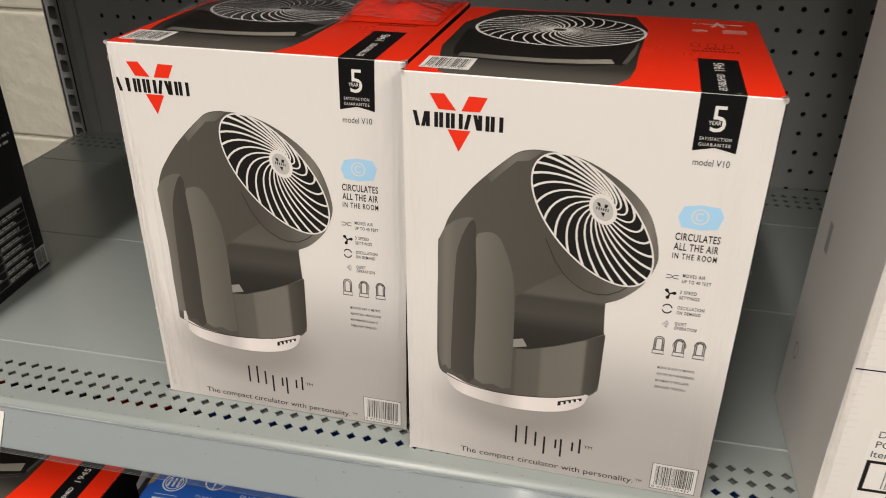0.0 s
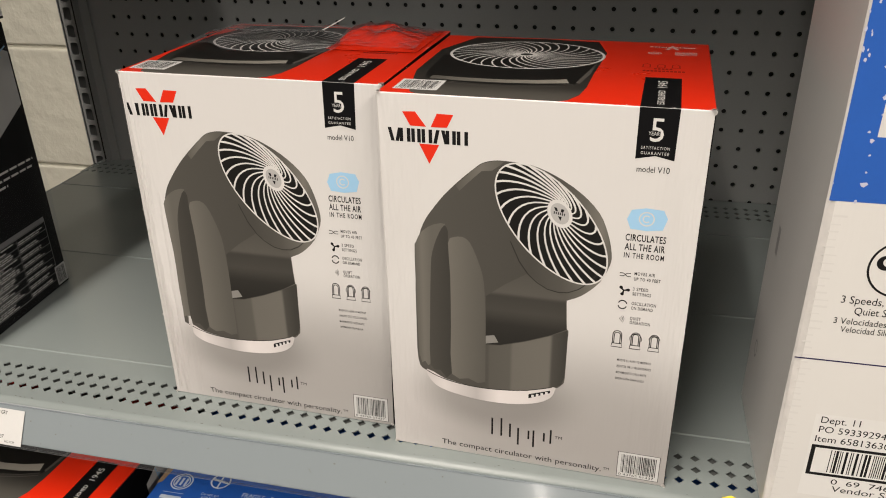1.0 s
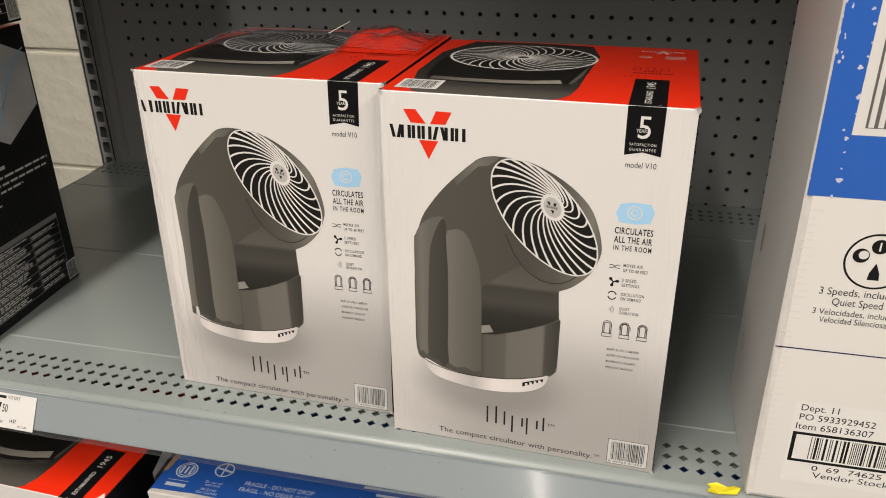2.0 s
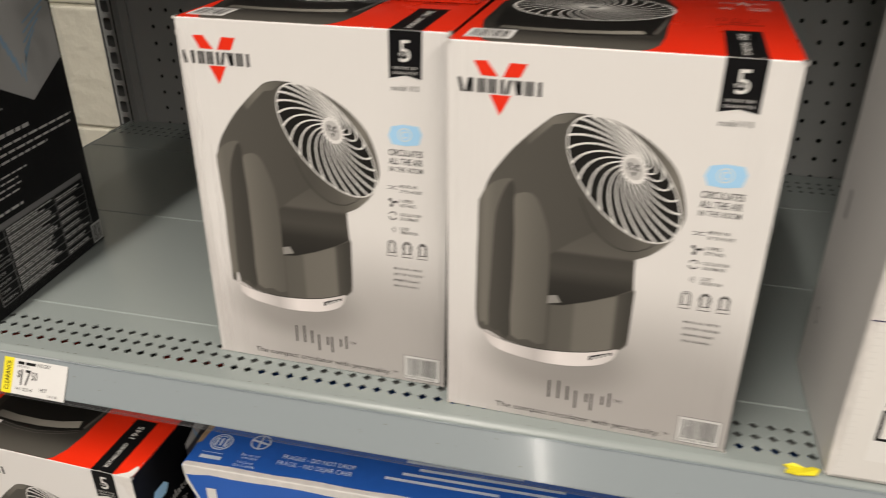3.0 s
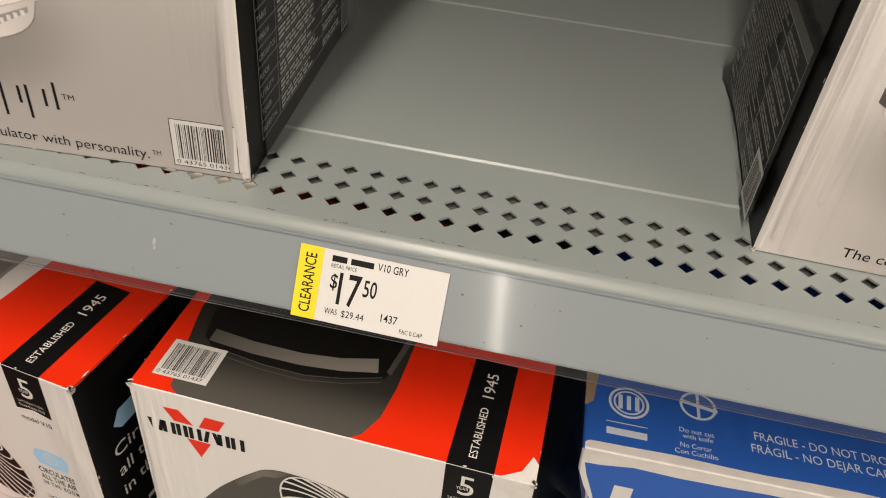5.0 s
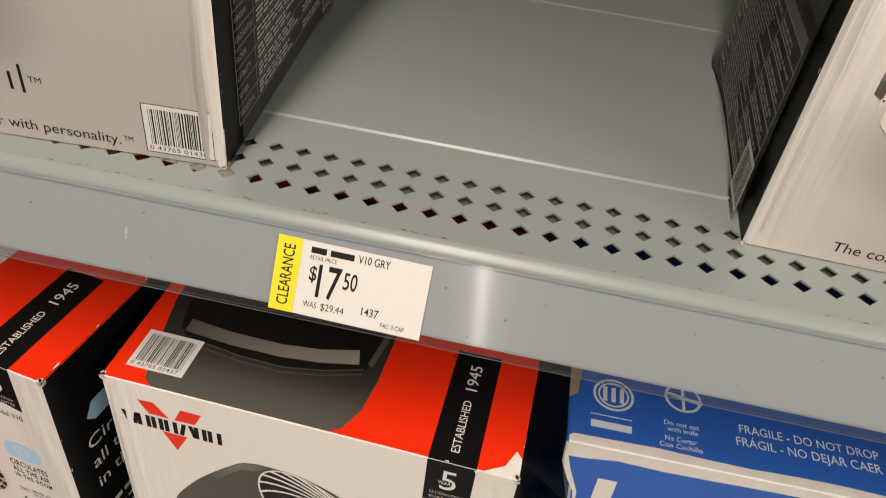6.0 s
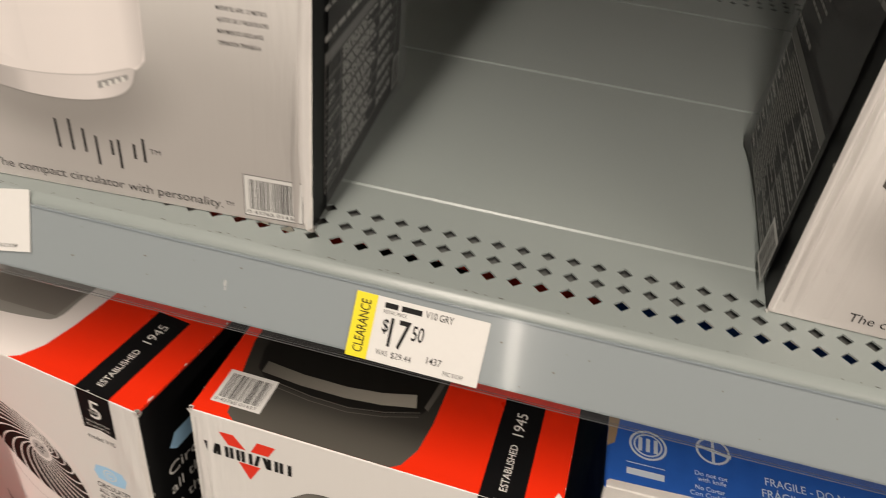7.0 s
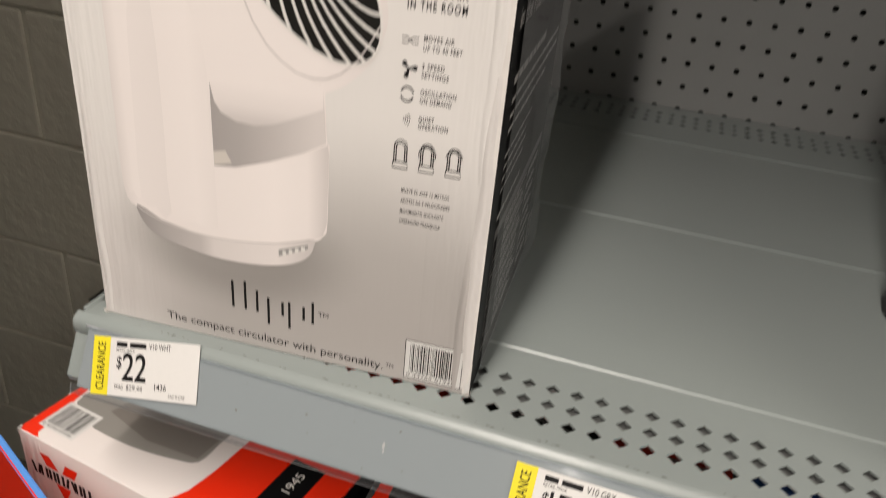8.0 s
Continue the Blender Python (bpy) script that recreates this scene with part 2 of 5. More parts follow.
FAN_W, FAN_H, FAN_D = 0.2205, 0.2975, 0.191
PRINT = {
    "grey": {
        "body": print_ramp("grey_fan_body", "X", FAN_W, [(0.1, 0.09), (0.3, 0.078), (0.5, 0.068), (0.6, 0.09), (0.66, 0.13), (0.715, 0.19), (0.745, 0.13)]),
        "strip": print_ramp("grey_fan_strip", "X", FAN_W, [(0.1, 0.11), (0.13, 0.17), (0.165, 0.13)]),
        "arch": print_ramp("grey_fan_arch", "X", FAN_W, [(0.225, 0.165), (0.29, 0.13), (0.345, 0.105)]),
        "dark": print_ramp("grey_fan_dark", "X", FAN_W, [(0.15, 0.07), (0.22, 0.05)]),
        "drum": print_ramp("grey_fan_drum", "X", FAN_W, [(0.35, 0.078), (0.36, 0.082), (0.366, 0.1), (0.437, 0.108), (0.447, 0.15), (0.573, 0.16), (0.583, 0.07), (0.622, 0.05)]),
        "recess": print_ramp("grey_fan_recess", "Z", FAN_H, [(0.38, 0.022), (0.43, 0.03), (0.47, 0.062), (0.51, 0.05), (0.52, 0.1), (0.58, 0.082)]),
        "cap": print_ramp("grey_fan_cap", "X", FAN_W, [(0.25, 0.1), (0.33, 0.17), (0.41, 0.11)]),
        "line": print_ramp("grey_fan_line", "X", FAN_W, [(0.4, 0.03), (0.8, 0.03)]),
        "ring": print_ramp("grey_fan_ring", "X", FAN_W, [(0.13, 0.6), (0.2, 0.74), (0.32, 0.5), (0.4, 0.8), (0.5, 0.76), (0.6, 0.6)]),
        "lid": print_ramp("grey_fan_lid", "Y", FAN_D, [(0.0, 0.085), (0.09, 0.065), (0.17, 0.03), (0.4, 0.02)]),
    },
    "white": {
        "body": print_ramp("white_fan_body", "X", FAN_W, [(0.1, 0.7), (0.14, 0.8), (0.6, 0.8), (0.745, 0.72)]),
        "strip": print_ramp("white_fan_strip", "X", FAN_W, [(0.1, 0.7), (0.13, 0.81), (0.17, 0.82)]),
        "arch": print_ramp("white_fan_arch", "X", FAN_W, [(0.22, 0.8), (0.3, 0.82), (0.35, 0.78)]),
        "dark": print_ramp("white_fan_dark", "X", FAN_W, [(0.15, 0.79), (0.23, 0.76)]),
        "drum": print_ramp("white_fan_drum", "X", FAN_W, [(0.35, 0.8), (0.5, 0.83), (0.58, 0.8), (0.622, 0.62)]),
        "recess": print_ramp("white_fan_recess", "X", FAN_W, [(0.35, 0.36), (0.42, 0.4), (0.5, 0.5), (0.6, 0.64)]),
        "cap": print_ramp("white_fan_cap", "X", FAN_W, [(0.25, 0.78), (0.41, 0.84)]),
        "line": print_ramp("white_fan_line", "X", FAN_W, [(0.4, 0.55), (0.8, 0.5)]),
        "ring": print_ramp("white_fan_ring", "X", FAN_W, [(0.13, 0.3), (0.22, 0.42), (0.3, 0.5), (0.335, 0.66), (0.5, 0.74), (0.6, 0.55)]),
        "lid": print_ramp("white_fan_lid", "Y", FAN_D, [(0.0, 0.74), (0.4, 0.7)]),
    },
}


# ---- building helpers ----
def finish(name, bm, materials, parent=None, label="", smooth=False):
    me = bpy.data.meshes.new(name)
    bm.normal_update()
    bm.to_mesh(me)
    bm.free()
    for m in materials if isinstance(materials, (list, tuple)) else [materials]:
        me.materials.append(m)
    if smooth:
        me.shade_smooth()
    ob = new(name, me)
    if parent is not None:
        ob.parent = parent
    if label:
        ob["label"] = label
    return ob


def part(name, bm, material, parent, label=""):
    return finish(name, bm, material, parent, label)


def thing(name, label, category, group="", kind="", at=None):
    ob = new(name)
    ob.empty_display_size = 0.05
    if at is not None:
        ob.matrix_world = at
    return tagged(ob, label, category, group, kind)


def box_into(bm, x0, x1, y0, y1, z0, z1, bevel=0.0, segs=2):
    made = bmesh.ops.create_cube(bm, size=1.0, matrix=Matrix.Translation(((x0 + x1) / 2, (y0 + y1) / 2, (z0 + z1) / 2)) @ Matrix.Diagonal((x1 - x0, y1 - y0, z1 - z0, 1)))
    if bevel:
        edges = list({e for v in made["verts"] for e in v.link_edges})
        bmesh.ops.bevel(bm, geom=edges, offset=bevel, segments=segs, affect="EDGES", profile=0.6)


def box(name, x0, x1, y0, y1, z0, z1, material, parent=None, bevel=0.0, label=""):
    bm = bmesh.new()
    box_into(bm, x0, x1, y0, y1, z0, z1, bevel)
    return finish(name, bm, material, parent, label)


def profile_x(name, points, x0, x1, material, parent=None, label="", closed=True, smooth=0.0):
    """A sheet or bar of one section (y, z), drawn out along x."""
    bm = bmesh.new()
    a = [bm.verts.new((x0, y, z)) for y, z in points]
    b = [bm.verts.new((x1, y, z)) for y, z in points]
    n = len(points)
    for i in range(n if closed else n - 1):
        j = (i + 1) % n
        bm.faces.new((a[i], a[j], b[j], b[i]))
    if closed:
        bm.faces.new(a)
        bm.faces.new(b[::-1])
    bmesh.ops.recalc_face_normals(bm, faces=bm.faces)
    if smooth:
        for f in bm.faces:
            f.smooth = True
        for e in bm.edges:
            e.smooth = len(e.link_faces) == 2 and e.calc_face_angle(4.0) < smooth
    return finish(name, bm, material, parent, label)


def perforate(bm, p0, du, dv, nu, nv, hole, depth):
    """A sheet of nu x nv cells from p0, each with a hole (unit outline in -0.5..0.5) and walls going in by depth."""
    n = len(hole)
    ring = []
    for i in range(n):
        x, y = hole[i]
        s = 0.5 / max(abs(x), abs(y))
        ring.append((x * s, y * s))
    corners = [(-0.5, -0.5), (0.5, -0.5), (0.5, 0.5), (-0.5, 0.5)]
    for i in range(nu):
        for j in range(nv):
            c = p0 + du * (i + 0.5) + dv * (j + 0.5)
            inner = [bm.verts.new(c + du * x + dv * y) for x, y in hole]
            outer = [bm.verts.new(c + du * x + dv * y) for x, y in ring]
            deep = [bm.verts.new(c + du * x + dv * y + depth) for x, y in hole]
            for k in range(n):
                m = (k + 1) % n
                bm.faces.new((outer[k], outer[m], inner[m], inner[k]))
                bm.faces.new((inner[k], inner[m], deep[m], deep[k]))
                for cx, cy in corners:
                    # the corner lies between these two outer points
                    (ax, ay), (bx, by) = ring[k], ring[m]
                    if abs(ax - bx) > 1e-6 and abs(ay - by) > 1e-6 and (abs(ax - cx) < 1e-6 or abs(ay - cy) < 1e-6) and (abs(bx - cx) < 1e-6 or abs(by - cy) < 1e-6):
                        v = bm.verts.new(c + du * cx + dv * cy)
                        bm.faces.new((outer[k], v, outer[m]))


def smooth_loop(points, n=4):
    """A closed Catmull-Rom curve through a few control points."""
    out = []
    count = len(points)
    for i in range(count):
        p = [Vector(points[(i + k - 1) % count]) for k in range(4)]
        for s in range(n):
            t = s / n
            out.append(0.5 * (2 * p[1] + (p[2] - p[0]) * t + (2 * p[0] - 5 * p[1] + 4 * p[2] - p[3]) * t * t + (3 * p[1] - p[0] - 3 * p[2] + p[3]) * t ** 3))
    return [(v.x, v.y) for v in out]


class Face:
    """A printed face: maps (across, up, out) in metres to its thing's space. Art is laid on it in thin layers."""

    def __init__(self, origin, across, up):
        a, u = Vector(across), Vector(up)
        n = a.cross(u)
        self.m = Matrix((a, u, n)).transposed().to_4x4()
        self.m.translation = origin

    def at(self, a, b, h):
        return self.m @ Vector((a, b, 0.2 * h))

    def poly(self, bm, loop, h):
        f = bm.faces.new([bm.verts.new(self.at(a, b, h)) for a, b in loop])
        return f

    def rect(self, bm, a0, b0, a1, b1, h):
        self.poly(bm, [(a0, b0), (a1, b0), (a1, b1), (a0, b1)], h)

    def ring(self, bm, ca, cb, ra, rb, inner, h, n=28, t0=0.0, t1=1.0):
        pts = []
        for i in range(n + 1):
            t = math.tau * (t0 + (t1 - t0) * i / n)
            c, s = math.cos(t), math.sin(t)
            pts.append((bm.verts.new(self.at(ca + ra * c, cb + rb * s, h)), bm.verts.new(self.at(ca + ra * inner * c, cb + rb * inner * s, h))))
        for (o, i_), (p, q) in zip(pts, pts[1:]):
            bm.faces.new((o, p, q, i_))

    def disc(self, bm, ca, cb, ra, rb, h, n=28):
        self.poly(bm, [(ca + ra * math.cos(math.tau * i / n), cb + rb * math.sin(math.tau * i / n)) for i in range(n)], h)

    def strip(self, bm, path, wide, h, thin=1.0):
        """A stroke of even width along a path."""
        pts = [Vector(p) for p in path]
        sides = []
        for i, p in enumerate(pts):
            d = (pts[min(i + 1, len(pts) - 1)] - pts[max(i - 1, 0)]).normalized()
            n = Vector((-d.y, d.x)) * wide / 2 * (thin + (1 - thin) * i / (len(pts) - 1))
            sides.append((bm.verts.new(self.at(*(p + n), h)), bm.verts.new(self.at(*(p - n), h))))
        for (a, b), (c, d) in zip(sides, sides[1:]):
            bm.faces.new((b, d, c, a))


GLYPHS = {}


def words(body, heavy=0.0, gap=1.0):
    """Flat triangles of a line of writing: outline points at cap height 1, starting at x = 0, and its width."""
    key = (body, heavy, gap)
    if key not in GLYPHS:
        cu = bpy.data.curves.new("writing", "FONT")
        cu.body, cu.resolution_u, cu.offset, cu.space_character = body, 3, heavy, gap
        ob = bpy.data.objects.new("writing", cu)
        scene.collection.objects.link(ob)
        dg = bpy.context.evaluated_depsgraph_get()
        me = bpy.data.meshes.new_from_object(ob.evaluated_get(dg))
        pts = [(v.co.x, v.co.y) for v in me.vertices]
        tris = [tuple(p.vertices) for p in me.polygons]
        bpy.data.objects.remove(ob)
        bpy.data.curves.remove(cu)
        bpy.data.meshes.remove(me)
        x0, x1 = min(p[0] for p in pts), max(p[0] for p in pts)
        GLYPHS[key] = ([(x - x0, y) for x, y in pts], tris, x1 - x0)
    return GLYPHS[key]


CAP = max(p[1] for p in words("H")[0])


def write(face, bm, body, a, b, wide, cap, h, turn=0.0, heavy=0.0, gap=1.0):
    """A line of writing on a face, from (a, b) on its base line, so wide and with capitals so high."""
    pts, tris, full = words(body, heavy, gap)
    c, s = math.cos(radians(turn)), math.sin(radians(turn))
    vs = []
    for x, y in pts:
        px, py = x * wide / full, y * cap / CAP
        vs.append(bm.verts.new(face.at(a + px * c - py * s, b + px * s + py * c, h)))
    for t in tris:
        try:
            bm.faces.new([vs[i] for i in t])
        except ValueError:
            pass


def barcode(face, parent, a0, b0, a1, b1, h, digits="", seed=3, border=False, name="barcode_label"):
    """A white label with bars and its row of digits."""
    bm = bmesh.new()
    face.rect(bm, a0, b0, a1, b1, h)
    lab = part(name, bm, PAPER, parent)
    rnd = random.Random(seed)
    bm = bmesh.new()
    w, hh = a1 - a0, b1 - b0
    x = a0 + 0.09 * w
    while x < a1 - 0.09 * w:
        t = w * rnd.choice((0.008, 0.008, 0.016, 0.022))
        face.rect(bm, x, b0 + (0.17 if digits else 0.08) * hh, x + t, b1 - 0.1 * hh, h + 0.0002)
        x += t + w * rnd.choice((0.009, 0.012, 0.02))
    part("barcode_print", bm, INK, lab)["kind"] = "stuff"
    if digits:
        bm = bmesh.new()
        write(face, bm, digits, a0 + 0.05 * w, b0 + 0.055 * hh, 0.84 * w, 0.085 * hh, h + 0.0002)
        part("digits", bm, INK, lab)
    if border:
        bm = bmesh.new()
        e = 0.012 * w
        face.rect(bm, a0, b0, a1, b0 + e, h + 0.0003)
        face.rect(bm, a0, b1 - e, a1, b1, h + 0.0003)
        face.rect(bm, a0, b0 + e, a0 + e, b1 - e, h + 0.0003)
        face.rect(bm, a1 - e, b0 + e, a1, b1 - e, h + 0.0003)
        part("border", bm, INK, lab)
    return lab


def board_body(name, w, d, h, mats, parent, bevel=0.0004, seed=1):
    """A carton: bevelled, with slightly crushed corners. mats: front, top, side, edge, bottom."""
    bm = bmesh.new()
    box_into(bm, 0, w, 0, d, 0, h, bevel, 2)
    rnd = random.Random(seed)

    def squeeze(v, by):
        # the flat faces stay flat
        for k, m in enumerate((w, d, h)):
            if min(v.co[k], m - v.co[k]) > 1e-5:
                v.co[k] += by[k]

    for v in bm.verts:
        near = sum(min(c, m - c) < bevel * 1.2 for c, m in ((v.co.x, w), (v.co.y, d), (v.co.z, h)))
        if near == 3:
            squeeze(v, (Vector((w / 2, d / 2, h / 2)) - v.co).normalized() * rnd.uniform(0, 1.2 * bevel))
    long_ones = [e for e in bm.edges if e.calc_length() > 0.1]
    cut = bmesh.ops.subdivide_edges(bm, edges=long_ones, cuts=14)
    for v in {g for g in cut["geom_inner"] if isinstance(g, bmesh.types.BMVert)}:
        if 0.004 < v.co.z < h - 0.004:
            # wobble an upright edge inwards, less on the printed front
            squeeze(v, Vector((rnd.uniform(0, 0.45 * bevel) * (1 if v.co.x < w / 2 else -1), rnd.uniform(0, 0.4 * bevel) * (1 if v.co.y < d / 2 else -1), 0)))
    bm.normal_update()
    for f in bm.faces:
        n = f.normal
        f.material_index = 3
        if n.y < -0.99:
            f.material_index = 0
        elif n.z > 0.99:
            f.material_index = 1
        elif abs(n.x) > 0.99 or n.y > 0.99:
            f.material_index = 2
        elif n.z < -0.99:
            f.material_index = 4
        elif n.y < -0.05 and n.z > -0.3:
            f.material_index = 2 if n.x > 0.2 else 0 if n.z > 0.2 else 3
        elif abs(n.y) < 0.05:
            f.material_index = 1 if n.z > 0.05 and abs(n.x) < 0.8 else 2
        c = f.calc_center_median()
        if c.y < bevel and c.x < bevel and f.material_index == 2:
            f.material_index = 0
    return part(name, bm, mats, parent)


# ---- the hall that closes the place ----
def hall():
    tagged(box("floor", -6, 7, -25, 0.65, -0.1, 0.0, FLOOR), "grey polished concrete store floor", "floor", kind="structure")
    tagged(box("ceiling", -6, 7, -25, 0.65, CEIL, CEIL + 0.1, CEILING), "white store ceiling deck", "ceiling", kind="structure")
    tagged(box("wall_south", -6, 7, -25.1, -25, 0, CEIL, HALL), "pale plain wall across the store", "wall", kind="structure")
    # unseen wall, added to shade the block wall left of the shelf
    tagged(box("shade_wall", -6, -0.62, -0.34, -0.28, 0, CEIL, HALL), "unseen plain wall added to shade the wall behind", "wall", kind="structure")
    tagged(box("wall_west", -6.1, -6, -25, 0.65, 0, CEIL, HALL), "pale plain side wall of the store", "wall", kind="structure")
    tagged(box("wall_east", 7, 7.1, -25, 0.65, 0, CEIL, HALL), "pale plain side wall of the store", "wall", kind="structure")


hall()


# ---- shelf unit ----
SX0, SX1 = -0.4575, 1.37
DIA = [(0.32, 0.0), (0.0, 0.31), (-0.32, 0.0), (0.0, -0.31)]


def shelf(name, z, front, perf, label):
    sh = thing(name, label, "shelf", "shelves")
    bm = bmesh.new()
    pitch = 0.01325
    x_from, cols = -0.2319 - 17 * pitch - pitch / 2, 110

    def flat(x0, x1, y0, y1):
        bm.faces.new([bm.verts.new((x, y, z)) for x, y in ((x0, y0), (x1, y0), (x1, y1), (x0, y1))])

    if perf:
        row, rear = 0.01353, 0.0153
        ya, yb = 0.024 - row / 2, 0.024 + 2.5 * row
        yc, yd = 0.5475 - rear / 2, 0.5475 + 2.5 * rear
        for y0, step in ((ya, row), (yc, rear)):
            perforate(bm, Vector((x_from, y0, z)), Vector((pitch, 0, 0)), Vector((0, step, 0)), cols, 3, DIA, Vector((0, 0, -0.001)))
        x_to = x_from + cols * pitch
        for y0, y1 in ((ya, yb), (yc, yd)):
            flat(SX0, x_from, y0, y1)
            flat(x_to, SX1, y0, y1)
        flat(SX0, SX1, front + 0.004, ya)
        flat(SX0, SX1, yd, 0.604)
    else:
        yb, yc = front + 0.004, 0.604
    # ribs: low rounded beads pressed into the sheet
    ys = [yb]
    for bead in (0.0802, 0.2843, 0.4885):
        ys += [bead - 0.0016, bead - 0.0004, bead + 0.0004, bead + 0.0016] if bead > yb else []
    ys.append(yc)
    for k, (y0, y1) in enumerate(zip(ys, ys[1:])):
        r = (k - 1) % 4 if k else 3
        za, zb = {0: (0, 0.0009), 1: (0.0009, 0.0009), 2: (0.0009, 0)}.get(r, (0, 0))
        bm.faces.new([bm.verts.new(p) for p in ((SX0, y0, z + za), (SX1, y0, z + za), (SX1, y1, z + zb), (SX0, y1, z + zb))])
    bmesh.ops.remove_doubles(bm, verts=bm.verts, dist=0.00005)
    part("shelf_top", bm, SHELF, sh, "perforated grey enamelled steel sheet")
    f = front
    lip = [(f + 0.004, z), (f + 0.0026, z - 0.0003), (f + 0.0011, z - 0.001), (f - 0.0002, z - 0.002), (f - 0.0012, z - 0.0033), (f - 0.0018, z - 0.0048), (f - 0.002, z - 0.0065)]
    lip += [(f - 0.0018, z - 0.0095), (f - 0.0012, z - 0.0115), (f - 0.0005, z - 0.0125),
            (f - 0.0125, z - 0.035), (f - 0.0115, z - 0.0385), (f + 0.004, z - 0.0385), (f + 0.0055, z - 0.037), (f - 0.0075, z - 0.035), (f + 0.003, z - 0.016), (f + 0.004, z - 0.003)]
    profile_x("lip", lip, SX0 - 0.004, SX1, SHELF, sh, "rolled grey steel shelf front", smooth=radians(30))
    if perf:
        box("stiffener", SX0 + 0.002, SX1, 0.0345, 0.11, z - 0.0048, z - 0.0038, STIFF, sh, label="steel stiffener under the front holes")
        # assumed rear sheet, added so the rear holes stay dark
        box("stiffener", SX0 + 0.002, SX1, 0.545, 0.603, z - 0.0048, z - 0.0038, STIFF, sh, label="assumed steel stiffener that darkens the rear holes")
    box("underside_rail", SX0 + 0.02, SX1, 0.3, 0.33, z - 0.03, z - 0.002, POST, sh, 0.002)
    box("bracket", SX0 - 0.003, SX0 + 0.0005, f + 0.006, 0.6, z - 0.045, z + 0.0008, SHELF, sh, 0.0008)
    return sh


def edge_scuffs(sh):
    """Dark nicks and grime along the worn front edge."""
    bm = bmesh.new()
    rnd = random.Random(21)
    for k in range(120):
        x = rnd.choice((rnd.gauss(-0.33, 0.05), rnd.gauss(-0.2, 0.06), rnd.gauss(0.05, 0.05), rnd.uniform(-0.45, 0.5)))
        y, r = rnd.gauss(0.0084, 0.0006), rnd.uniform(0.0002, 0.0009)
        if -0.45 < x < 0.5 and y > 0.0076:
            bm.faces.new([bm.verts.new((x + 1.9 * r * rnd.uniform(0.4, 1.2) * math.cos(math.tau * i / 6), y + 0.45 * r * rnd.uniform(0.4, 1.2) * math.sin(math.tau * i / 6), 1.00015)) for i in range(6)])
    part("edge_grime", bm, mat("dark_grime", (0.1, 0.095, 0.085), 0.7), sh)["kind"] = "stuff"


upper = shelf("store_shelf", 1.0, 0.0035, True, "grey enamelled steel store shelf with diamond perforations")
edge_scuffs(upper)
# unseen shelf, inferred; its height is set to shade the depth below
shelf("store_shelf", 1.65, -0.02, False, "unseen grey enamelled steel top store shelf")
lower = shelf("store_shelf", 0.5911, -0.12, False, "grey enamelled steel lower store shelf")


def label_holder():
    th = thing("label_holder", "long grey plastic price label holder on the shelf front", "label holder")
    a, b = (0.0012, 0.9955), (-0.0152, 0.9651)
    profile_x("insert_strip", [a, b, (b[0] + 0.0012, b[1] - 0.0006), (a[0] + 0.0012, a[1] - 0.0006)], SX0 + 0.008, SX1, INSERT, th, "grey lavender backing strip")
    low = (-0.0166, 0.9622)
    profile_x("clear_flange", [(b[0] - 0.0002, b[1] + 0.001), low, (low[0] + 0.0008, low[1] - 0.0006), (b[0] + 0.0006, b[1] + 0.0006)], SX0 + 0.004, SX1, CLEAR, th, "clear plastic lower edge")
    profile_x("flange_bead", [low, (low[0] - 0.0004, low[1] - 0.0012), (low[0] + 0.0008, low[1] - 0.002), (low[0] + 0.0014, low[1] - 0.0008)], SX0 + 0.004, SX1, CLEAR, th)
    profile_x("top_rim", [(0.0014, 0.9966), (0.0, 0.9956), (0.0002, 0.9948), (0.0014, 0.9954)], SX0 + 0.006, SX1, CLEAR, th)
    # dried blot and specks of dirt on the strip
    f = Face(Vector((0, b[0], b[1])), (1, 0, 0), Vector((0, a[0] - b[0], a[1] - b[1])).normalized())
    rnd = random.Random(31)
    bm = bmesh.new()
    for x, y, rx, ry in ((-0.2657, 0.0185, 0.0009, 0.0021), (-0.2654, 0.0158, 0.0006, 0.001)):
        f.poly(bm, [(x + rx * rnd.uniform(0.6, 1.2) * math.cos(math.tau * i / 11), y + ry * rnd.uniform(0.6, 1.2) * math.sin(math.tau * i / 11)) for i in range(11)], 0.0012)
    part("dried_blot", bm, mat("dried_dust", (0.36, 0.365, 0.365), 0.7), th, "dried white blot")
    bm = bmesh.new()
    for k in range(34):
        x, y, r = rnd.uniform(-0.44, 0.5), rnd.uniform(0.003, 0.03), rnd.uniform(0.0002, 0.00055)
        f.disc(bm, x, y, r * rnd.uniform(1, 2), r, 0.001, 6)
    part("dirt_specks", bm, mat("dirt", (0.12, 0.115, 0.1), 0.7), th)["kind"] = "stuff"
    return th


label_holder()


